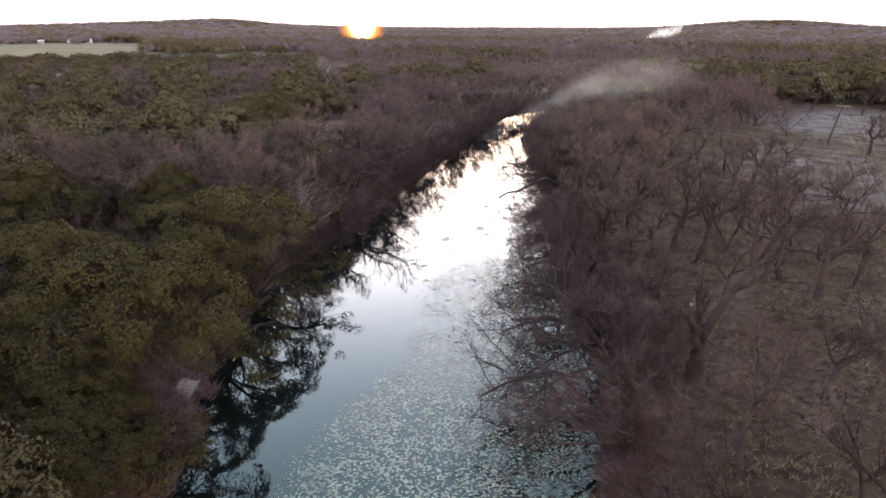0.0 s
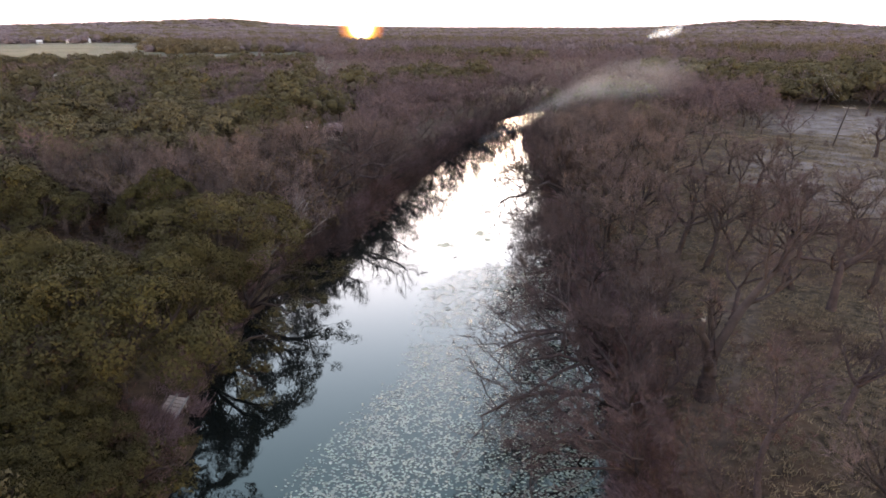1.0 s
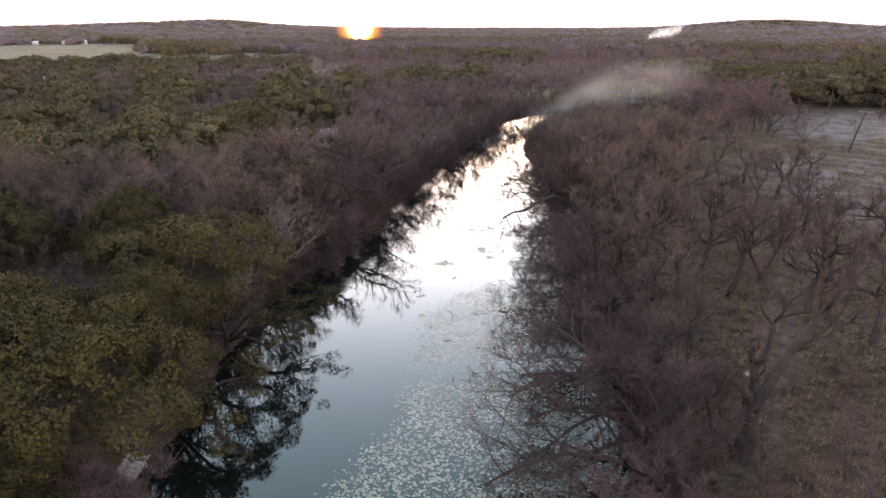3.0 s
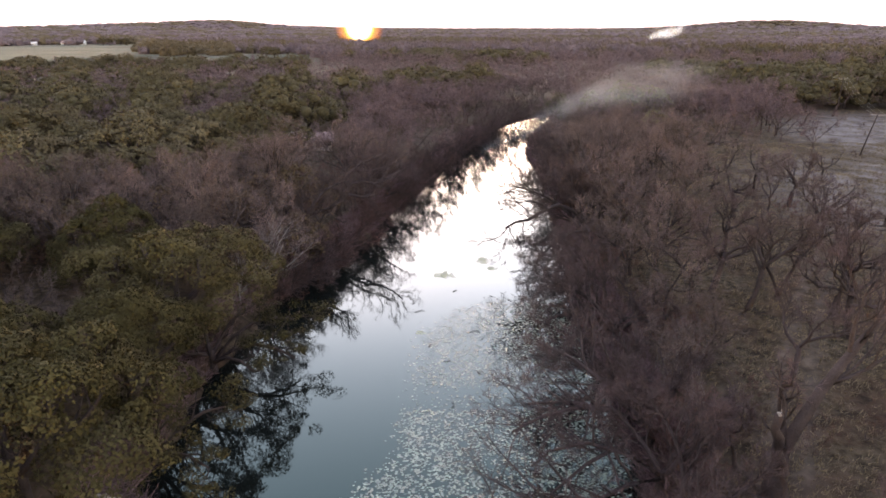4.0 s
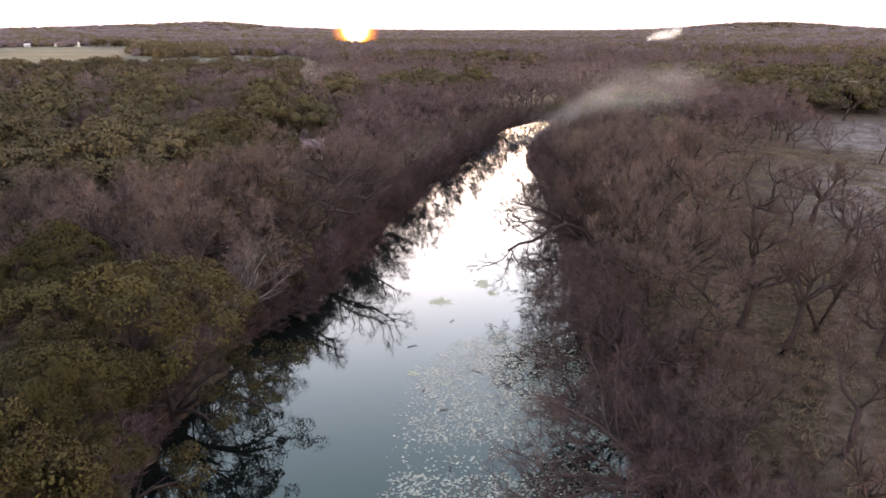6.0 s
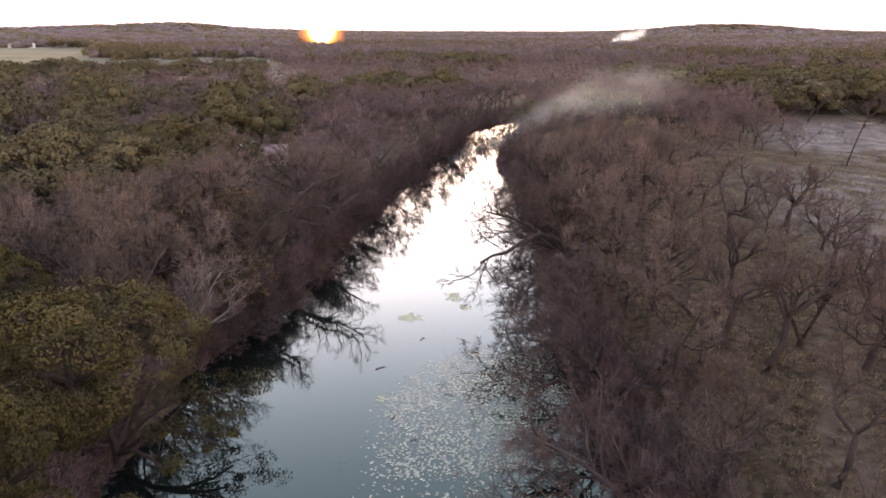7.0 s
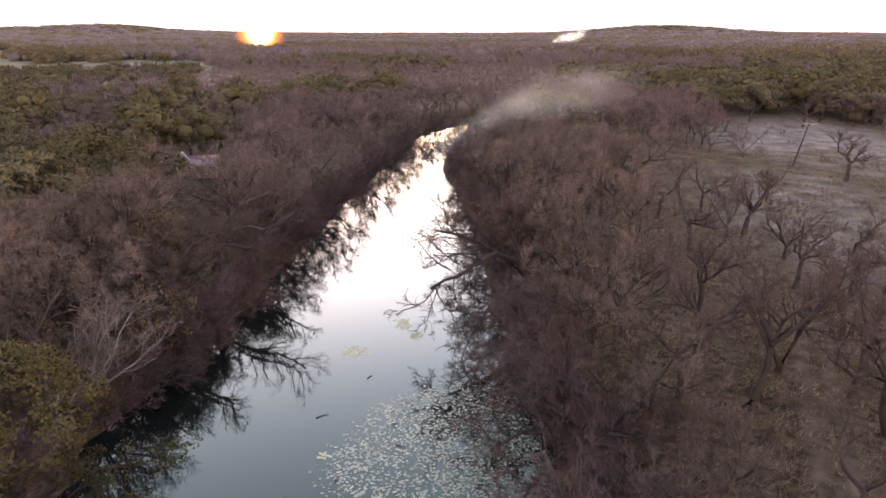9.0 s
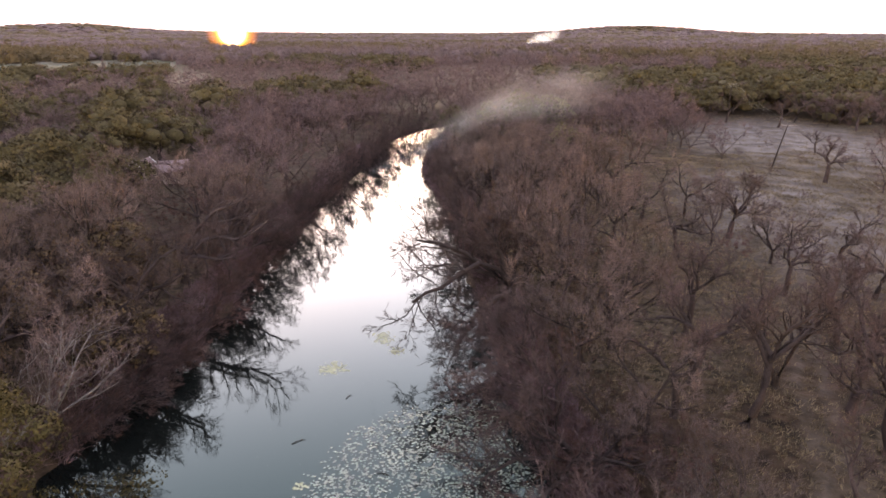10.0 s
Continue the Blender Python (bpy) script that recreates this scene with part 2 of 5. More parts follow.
def grow(seed, H=11.0, fork=0.3, limbs=4, reach=0.55, r0=0.32, n2=6, n3=5, n4=7, twig=0.016, up=0.12, bias=(0, 0), crook=0.28,
         spread=0.75, given=(), spray=3, twig_len=0.8, lean=(0, 0), sides=6):
    """A bare tree: the wood (trunk and limbs) and the twigs. given: limbs of their own, as lists of points from the trunk outwards."""
    rng = random.Random(seed)
    wood, fine = Shape(), Shape()
    pull = Vector((bias[0], bias[1], 0))

    def rand():
        return Vector((rng.uniform(-1, 1), rng.uniform(-1, 1), rng.uniform(-1, 1)))

    def way(p, d, L, n, lift):
        pts = [p.copy()]
        d = d.normalized()
        for _ in range(n):
            d = (d + rand() * crook + pull * 0.12 + Vector((0, 0, lift))).normalized()
            p = p + d * (L / n)
            pts.append(p.copy())
        return pts

    def side(d, angle):
        a = d.orthogonal().normalized()
        b = d.cross(a)
        w = rng.uniform(0, 2 * math.pi)
        return (d * math.cos(angle) + (a * math.cos(w) + b * math.sin(w)) * math.sin(angle)).normalized()

    def twigs(pts, count, L):
        for _ in range(count):
            k = rng.uniform(0.15, 0.999) * (len(pts) - 1)
            i = int(k)
            p = pts[i].lerp(pts[i + 1], k - i)
            d = side((pts[i + 1] - pts[i]).normalized(), rng.uniform(0.4, 1.15)) + Vector((0, 0, 0.12)) + pull * 0.15
            l = L * rng.uniform(0.5, 1.2)
            d = d.normalized() * l
            fine.spike(p, d, twig * rng.uniform(0.8, 1.2))
            for _ in range(spray - 1):
                q = p + d * rng.uniform(0.15, 0.6)
                fine.spike(q, side(d.normalized(), rng.uniform(0.25, 0.75)) * l * rng.uniform(0.35, 0.7) + Vector((0, 0, 0.05 * l)), twig * 0.8)

    def branch(pts, r, level):
        n = len(pts) - 1
        radii = [r * (1 - 0.62 * k / n) for k in range(n + 1)]
        wood.tube(pts, radii, sides if level < 2 else (4 if level == 2 else 3))
        length = sum((b - a).length for a, b in zip(pts, pts[1:]))
        if level == 3:
            wood.tips.append(pts[-1])
            twigs(pts, n4, twig_len)
            return
        for c in range((n2, n3)[level - 1]):
            k = (0.3 + 0.7 * (c + rng.random()) / (n2, n3)[level - 1]) * n
            i = min(int(k), n - 1)
            p = pts[i].lerp(pts[i + 1], min(k - i, 1))
            d = side((pts[i + 1] - pts[i]).normalized(), rng.uniform(0.5, 1.05)) + Vector((0, 0, 0.2))
            l = length * rng.uniform(0.38, 0.62) * (1.1 - 0.4 * k / n)
            branch(way(p, d, l, 4 if level == 1 else 3, up), radii[i] * rng.uniform(0.45, 0.62), level + 1)

    top = Vector((lean[0], lean[1], H * fork))
    bow = Vector((rng.uniform(-1, 1), rng.uniform(-1, 1), 0)) * 0.06 * H * fork
    trunk = [Vector((0, 0, -0.5)), Vector((0, 0, 0.1)), top * 0.18 + bow * 0.5, top * 0.4 + bow, top * 0.65 + bow * 0.7 + rand() * 0.06, top * 0.85 + bow * 0.3, top + (top.normalized() * r0)]
    wood.tube(trunk, [r0 * 1.7, r0 * 1.25, r0 * 1.02, r0 * 0.92, r0 * 0.84, r0 * 0.8, r0 * 0.45], 8 if sides > 4 else 5)
    for c in range(limbs):
        w = 2 * math.pi * (c + rng.uniform(-0.3, 0.3)) / limbs
        d = Vector((math.cos(w) * spread, math.sin(w) * spread, 1)) + pull
        branch(way(top - Vector((0, 0, rng.uniform(0, 0.15) * H * fork)), d, H * reach * rng.uniform(0.85, 1.15), 6, up), r0 * rng.uniform(0.5, 0.7), 1)
    for pts in given:
        branch([Vector(p) for p in pts], r0 * 0.6, 1)
    return wood, fine


def sprigs(g, p, d, size):
    """Folded leaf sprigs at points p on masses whose outward way is d: verts, faces, soft normals."""
    m = len(p)
    out = d + g.normal(size=(m, 3)) * 0.4
    lying = np.cross(out, g.normal(size=(m, 3)))
    lying /= np.linalg.norm(lying, axis=1)[:, None]
    proud = d + g.normal(size=(m, 3)) * 0.55 + np.array([0, 0, 0.25])
    stand = (g.random(m) < 0.08)[:, None]
    axis = np.where(stand, proud, lying + 0.2 * d)
    axis /= np.linalg.norm(axis, axis=1)[:, None]
    cross = np.cross(axis, np.where(stand, g.normal(size=(m, 3)), out))
    cross /= np.linalg.norm(cross, axis=1)[:, None]
    cross *= np.where((np.cross(cross, axis) * d).sum(1) < 0, -1, 1)[:, None]
    s = size * g.uniform(0.55, 1.3, m)[:, None]
    fold = np.cross(axis, cross) * s * 0.18
    v = np.stack([p - axis * s * 0.3, p + cross * s * 0.34 + fold, p + axis * s * 0.75, p - cross * s * 0.34 + fold], 1).reshape(-1, 3)
    soft = d * 0.85 + g.normal(size=(m, 3)) * 0.14
    soft /= np.linalg.norm(soft, axis=1)[:, None]
    i = np.arange(m) * 4
    faces = np.concatenate([np.stack([i, i + 1, i + 2], 1), np.stack([i, i + 2, i + 3], 1)])
    return v, faces, np.repeat(soft, 4, 0)


def leafy(seed, H, R, count, size, low=0.38, lobes=18, flat=0.8, heart=0.0):
    """A crown of leaf sprigs on many overlapping lobes, over darker inner masses."""
    g = np.random.default_rng(seed)
    th = np.arange(lobes) * 2.4 + g.uniform(-0.4, 0.4, lobes)
    rho = R * np.sqrt((np.arange(lobes) + 0.5) / lobes) * g.uniform(0.7, 0.95, lobes)
    lr = R * g.uniform(0.24, 0.42, lobes) * (1.0 if size < 0.2 else 1.3)
    skirt = g.random(lobes) < 0.22
    dome = H * low + (H - H * low) * (0.12 + 0.85 * (1 - (rho / R) ** 2.1) * g.uniform(0.7, 1.0, lobes)) - lr * 0.5
    cz = np.where(skirt, H * low + (H - H * low) * g.uniform(-0.05, 0.3, lobes), dome)
    c = np.stack([rho * np.cos(th), rho * np.sin(th), cz], 1)
    # each lobe carries smaller knobs, and the leaves sit on those
    knobs, n = 13, count * 4
    k2 = g.normal(size=(lobes, knobs, 3))
    k2[:, :, 2] = k2[:, :, 2] * 0.8 + 0.35
    k2 /= np.linalg.norm(k2, axis=2)[:, :, None]
    kr = g.uniform(0.3, 0.5, (lobes, knobs))
    w = g.choice(lobes, n, p=lr ** 2 / (lr ** 2).sum())
    q = g.integers(0, knobs, n)
    d = g.normal(size=(n, 3))
    d[:, 2] = d[:, 2] * 0.9 + 0.3
    d /= np.linalg.norm(d, axis=1)[:, None]
    squash = np.array([1, 1, flat])
    p = c[w] + (k2[w, q] * 0.72 + d * (kr[w, q] * g.uniform(0.86, 1.06, n))[:, None]) * squash * lr[w][:, None]
    inside = np.zeros(n, bool)
    for k in range(lobes):
        inside |= np.linalg.norm((p - c[k]) / squash, axis=1) < lr[k] * 0.8
    keep = ~inside & ((d * k2[w, q]).sum(1) > -0.1)
    p, d = p[keep][:count], (d + 0.35 * k2[w, q])[keep][:count]
    d /= np.linalg.norm(d, axis=1)[:, None]
    v, f, soft = sprigs(g, p, d, size)
    verts, faces, soft = v.tolist(), f.tolist(), soft.tolist()
    for k in range(lobes if heart else 0):
        bm = bmesh.new()
        bmesh.ops.create_icosphere(bm, subdivisions=1, radius=lr[k] * heart)
        for bv in bm.verts:
            bv.co *= g.uniform(0.82, 1.14)
            bv.co.z *= flat
        bm.normal_update()
        base = len(verts)
        for bv in bm.verts:
            verts.append((c[k][0] + bv.co.x, c[k][1] + bv.co.y, c[k][2] + bv.co.z))
            soft.append(tuple(bv.normal))
        faces += [[base + bv.index for bv in bf.verts] for bf in bm.faces]
        bm.free()
    return verts, faces, soft


SOFT = {}


def soft_mesh(name, verts, faces, soft, mat):
    me = bpy.data.meshes.new(name)
    me.from_pydata(verts, [], faces, shade_flat=False)
    me.materials.append(mat)
    me.normals_split_custom_set_from_vertices(soft)
    SOFT[me.name] = np.array(soft)
    return me


def leaf_mesh(name, seed, H, R, count, size, mat, **kw):
    return soft_mesh(name, *leafy(seed, H, R, count, size, **kw), mat)


def clump_mesh(name, seed, tips, radius, count, size, mat):
    """Separate clumps of leaves at the ends of limbs, with open gaps between them."""
    g = np.random.default_rng(seed)
    tips = np.array([tuple(t) for t in tips])
    w = g.integers(0, len(tips), count)
    d = g.normal(size=(count, 3))
    d /= np.linalg.norm(d, axis=1)[:, None]
    rad = radius * g.uniform(0.55, 1.25, len(tips))[w] * g.uniform(0.3, 1.0, count) ** 0.5
    p = tips[w] + d * np.array([1, 1, 0.55]) * rad[:, None]
    d = d + np.array([0, 0, 0.5])
    d /= np.linalg.norm(d, axis=1)[:, None]
    v, f, soft = sprigs(g, p, d, size)
    return soft_mesh(name, v.tolist(), f.tolist(), soft.tolist(), mat)


# kinds of tree: a list of variants, each a list of (part name, mesh, part label)
KINDS = {}
for near in (2, 1, 0):
    tag = ("_mid", "_ridge", "")[near]
    KINDS["oak" + tag] = []
    for k in range(5 if near else 4):
        H, R = 10.0, (5.6, 6.4, 5.0, 6.0, 5.2)[k]
        wood, _ = grow(40 + k, H, 0.3, 5, 0.5, 0.36, 4 if near else 2, 2 if near else 1, 0, spread=1.0, crook=0.34, sides=6 if near else 4)
        KINDS["oak" + tag].append([("trunk", wood.mesh("oak_trunk", BARK, True), ""),
                                   ("crown", leaf_mesh("oak_crown", 70 + k, H, R, (2200, 9500, 30000)[near], (0.44, 0.29, 0.162)[near], (LEAF_HAZED, LEAF_HAZED, LEAF)[near], lobes=(14, 20, 30)[near], heart=(0.5, 0, 0)[near]), "dense olive-green leaves")])
    if near == 1:
        continue
    KINDS["bare" + tag] = []
    for k in range(6 if near else 4):
        wood, fine = grow(10 + k, 10.5, (0.3, 0.24, 0.36, 0.2, 0.3, 0.26)[k] * (1 if near else 0.6), (4, 5, 3, 5, 4, 4)[k], 0.55 if near else 0.66, 0.22 if near else 0.17,
                          *((7, 5, 6) if near else (4, 3, 6)), twig=0.0155 if near else 0.038, up=0.05, crook=0.36, spread=(0.95, 1.15, 1.0, 0.9, 1.2, 0.8)[k],
                          twig_len=0.85 if near else 1.4, spray=4 if near else 2, sides=6 if near else 3)
        KINDS["bare" + tag].append([("trunk", wood.mesh("bare_trunk", BARK if near else TWIG_DARK, True), ""), ("crown", fine.mesh("bare_crown", TWIG_NEAR if near else TWIG), "fine leafless twigs")])
KINDS["oak_far_mid"] = [[("crown", leaf_mesh("oak_far", 170 + k, 10.0, 5.4, 330, 0.82, LEAF_HAZED, lobes=10, low=0.12, heart=0.68), "")] for k in range(3)]
KINDS["bare_far_mid"] = []
for k in range(3):
    _, fine = grow(180 + k, 10.5, 0.12, 5, 0.62, 0.2, 3, 2, 2, twig=0.1, up=0.05, spread=0.9, twig_len=1.9, spray=2, sides=3)
    KINDS["bare_far_mid"].append([("crown", fine.mesh("bare_far", TWIG), "")])
KINDS["shore"] = []
for k in range(4):
    wood, fine = grow(30 + k, 8.5, 0.12, 6, 0.72, 0.2, 7, 5, 6, twig=0.014, bias=(0.8, 0), spread=0.8, up=0.03, crook=0.33, twig_len=0.8, spray=4)
    KINDS["shore"].append([("trunk", wood.mesh("shore_trunk", BARK, True), ""), ("crown", fine.mesh("shore_crown", TWIG_DARK), "fine leafless twigs")])
KINDS["overhang"] = []
for k in range(4):
    wood, fine = grow(130 + k, 7.0, 0.12, 5, 0.7, 0.17, 6, 4, 6, twig=0.016, bias=(0.55, 0), spread=0.9, up=0.0, crook=0.36, twig_len=0.85, spray=3, sides=5)
    KINDS["overhang"].append([("trunk", wood.mesh("overhang_trunk", BARK, True), ""), ("crown", fine.mesh("overhang_crown", TWIG_RED), "rusty bare twigs")])
KINDS["gnarled"] = []
for k in range(3):
    wood, fine = grow(60 + k, 10.0, 0.4, (3, 4, 3)[k], 0.5, 0.34, 6, 5, 5, twig=0.013, spread=1.1, up=0.06, crook=0.37, twig_len=0.75, spray=3, lean=((0.9, 0.2), (-0.7, 0.5), (0.3, -0.9))[k])
    KINDS["gnarled"].append([("trunk", wood.mesh("gnarled_trunk", BARK, True), ""), ("crown", fine.mesh("gnarled_crown", TWIG_DARK), "sparse crooked twigs")])
KINDS["bush"] = []
for k in range(3):
    wood, fine = grow(80 + k, 4.5, 0.06, 7, 0.8, 0.05, 3, 2, 9, twig=0.019, spread=0.9, up=0.05, twig_len=0.7, sides=3, spray=2)
    KINDS["bush"].append([("stem", wood.mesh("bush_stem", BARK, True), ""), ("crown", fine.mesh("bush_crown", TWIG_RED), "rusty brown twigs")])
KINDS["rust"] = []
for k in range(2):
    wood, fine = grow(90 + k, 7.0, 0.2, 4, 0.55, 0.16, 5, 3, 5, twig=0.016)
    KINDS["rust"].append([("trunk", wood.mesh("rust_trunk", BARK, True), ""),
                          ("crown", leaf_mesh("rust_crown", 95 + k, 7.0, 3.4, 2200, 0.3, LEAF_DEAD, lobes=22, low=0.25), "withered russet leaves")])
KINDS["willow"] = []
for k in range(2):
    wood, fine = grow(100 + k, 10.0, 0.25, 4, 0.55, 0.22, 5, 4, 5, twig=0.03)
    KINDS["willow"].append([("trunk", wood.mesh("willow_trunk", BARK, True), ""),
                            ("crown", leaf_mesh("willow_crown", 105 + k, 10.0, 4.4, 1700, 0.42, LEAF_PALE, lobes=26, low=0.25), "thin yellow-green leaves"), ("undercrown", fine.mesh("willow_twigs", TWIG), "fine bare twigs")])
KINDS["pale"] = []
for k in range(2):
    wood, fine = grow(110 + k, 8.0, 0.15, 5, 0.7, 0.14, 6, 4, 5, twig=0.016, bias=(0.6, 0), spread=0.7, twig_len=0.9, crook=0.2, spray=3)
    KINDS["pale"].append([("trunk", wood.mesh("pale_trunk", PALE, True), "bleached bare branches"), ("crown", fine.mesh("pale_crown", TWIG_NEAR), "thin bare twigs")])

FULL = {"oak": 10.0, "bare": 10.5, "shore": 8.5, "gnarled": 10.0, "overhang": 7.0, "bush": 4.5, "rust": 7.0, "willow": 10.0, "pale": 8.0, "oak_far": 10.0, "bare_far": 10.5}
LABELS = {
    "oak": ("live_oak", "broad live oak with a dense olive-green crown", "tree", "live oaks of the river woods"),
    "bare": ("bare_tree", "leafless grey-brown tree with a fine twiggy crown", "tree", "bare trees of the river woods"),
    "shore": ("shore_tree", "leafless many-stemmed tree leaning out over the water", "tree", "trees along the waterline"),
    "overhang": ("bank_tree", "low rust-brown leafless tree spreading out from the river bank", "tree", "low trees along the bank"),
    "gnarled": ("gnarled_tree", "dark crooked leafless tree in dry grass", "tree", "gnarled trees of the clearing"),
    "oak_far": ("live_oak", "live oak", "tree", ""),
    "bare_far": ("bare_tree", "bare tree", "tree", ""),
    "bush": ("bush", "rusty brown leafless undergrowth bush", "bush", "undergrowth bushes"),
    "rust": ("russet_tree", "small tree with withered russet leaves", "tree", "russet trees"),
    "willow": ("willow", "thin yellow-green tree near the river bend", "tree", "yellow-green trees"),
    "pale": ("dead_tree", "bleached dead tree with bare pale branches", "tree", "dead trees"),
}
PLANTED = []
dice = random.Random(5)


MASS = []


def plant(kind, x, y, tall, variant=None, turn=None, wide=1.0, label="", sink=0.05):
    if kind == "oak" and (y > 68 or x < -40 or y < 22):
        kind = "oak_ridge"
    short = kind.replace("_mid", "").replace("_ridge", "")
    name, text, category, group = LABELS[short]
    variants = KINDS[kind]
    parts = variants[dice.randrange(len(variants)) if variant is None else variant]
    s = tall / FULL[short]
    PLANTED.append((x, y, {"bush": 1.4, "rust": 2.6}.get(short, 3.4) * s * wide))
    if kind.endswith("_mid"):
        m = Matrix.LocRotScale((x, y, float(height(x, y)) - sink), Euler((0, 0, dice.uniform(0, 6.28))), (s * wide, s * wide, s))
        MASS.extend((me, m) for _, me, _ in parts)
        return None
    root = tagged(new(name), label or text, category, group)
    z = float(height(x, y)) - sink
    root.matrix_world = Matrix.LocRotScale((x, y, max(z, -0.6)), Euler((0, 0, radians(dice.uniform(0, 360) if turn is None else turn))), (s * wide, s * wide, s))
    for part_name, me, part_label in parts:
        ob = new(part_name, me)
        ob.parent = root
        if part_label:
            tagged(ob, part_label)
    return root


def single(name, label, x, y, parts, turn=0, category="tree"):
    """A tree of its own shape."""
    root = tagged(new(name), label, category)
    root.matrix_world = pose(x, y, float(height(x, y)) - 0.05, 0, 0, turn)
    for part_name, me, part_label in parts:
        ob = new(part_name, me)
        ob.parent = root
        if part_label:
            tagged(ob, part_label)
    PLANTED.append((x, y, 7.0 if name == "old_tree" else 3.0))


# the old tree on the right bank, leaning, with a broken fork
wood, fine = grow(201, 9.0, 0.2, 1, 0.5, 0.62, 6, 4, 4, lean=(0.1, 0.3), spread=0.3,
                  given=[[(0.1, 0.3, 1.6), (0.6, 0.6, 3.4), (2.0, 1.3, 5.3), (3.3, 1.9, 6.6), (4.4, 2.4, 7.6), (5.6, 3.0, 8.2)]])
stump = Shape()
stump.tube([Vector((0.1, 0.3, 1.5)), Vector((-0.2, 0.0, 2.3)), Vector((-0.75, -0.5, 3.3)), Vector((-1.0, -0.9, 4.2)), Vector((-1.5, -1.2, 5.0)), Vector((-1.6, -1.5, 5.9))], [0.4, 0.34, 0.24, 0.25, 0.19, 0.18], 8)
stump.tube([Vector((-1.2, -1.0, 4.5)), Vector((-1.7, -0.8, 4.9)), Vector((-2.0, -0.9, 5.4))], [0.1, 0.07, 0.03], 5)
stump.tube([Vector((-0.8, -0.6, 3.4)), Vector((-0.6, -1.1, 3.9)), Vector((-0.9, -1.5, 4.3))], [0.09, 0.06, 0.02], 5)
cap = Shape()
cap.tube([Vector((-1.6, -1.5, 5.88)), Vector((-1.66, -1.54, 6.02)), Vector((-1.82, -1.6, 6.1))], [0.09, 0.06, 0.015], 6)
cap.tube([Vector((-1.5, -1.42, 5.85)), Vector((-1.5, -1.4, 6.12))], [0.05, 0.012], 5)
single("old_tree", "old thick-trunked tree with a broken bleached fork", 16.9, 34.0,
       [("trunk", wood.mesh("old_trunk", BARK, True), ""), ("broken_fork", stump.mesh("broken_fork", BARK, True), ""),
        ("torn_top", cap.mesh("torn_top", PALE), "pale torn wood"), ("crown", fine.mesh("old_crown", TWIG_DARK), "fine leafless twigs")])
# a bleached branch caught in an oak's crown
stick = Shape()
stick.tube([Vector((-0.9, 0, -0.5)), Vector((-0.75, 0.1, 0.0)), Vector((-0.3, 0.1, 0.28)), Vector((0.25, 0.05, 0.34)), Vector((0.75, -0.05, 0.2)), Vector((0.95, -0.1, -0.1))], [0.02, 0.026, 0.026, 0.022, 0.018, 0.009], 5)
stick.tube([Vector((-0.75, 0.1, 0.0)), Vector((-1.1, 0.15, 0.05))], [0.03, 0.01], 4)
ob = tagged(new("dead_branch", stick.mesh("dead_branch", PALE, True)), "bleached curved dead branch caught in an oak crown", "branch")
ob.location = (-14.1, 50.8, 6.0)

# the tree whose long limbs hang out over the water
wood, fine = grow(202, 10.0, 0.32, 4, 0.5, 0.42, 9, 6, 9, spread=0.8, twig=0.02, crook=0.36, up=0.04,
                  given=[[(0, 0, 2.6), (-1.5, -0.7, 4.5), (-3.4, -1.7, 5.5), (-5.2, -2.9, 5.2), (-6.8, -3.5, 4.4), (-8.2, -4.5, 4.5), (-9.3, -4.9, 4.0)],
                         [(0, 0, 2.4), (-2.0, 0.4, 4.2), (-4.0, 0.8, 5.6), (-6.0, 1.0, 6.4), (-8.0, 0.6, 7.0)],
                         [(0, 0, 2.0), (-2.2, -2.4, 2.6), (-4.4, -4.6, 2.2), (-6.2, -6.8, 1.2)]])
single("overhanging_tree", "bare tree with long dark limbs reaching over the water", 17.4, 74.3,
       [("trunk", wood.mesh("overhanging_trunk", BARK, True), ""), ("crown", fine.mesh("overhanging_crown", TWIG_DARK), "fine leafless twigs")])

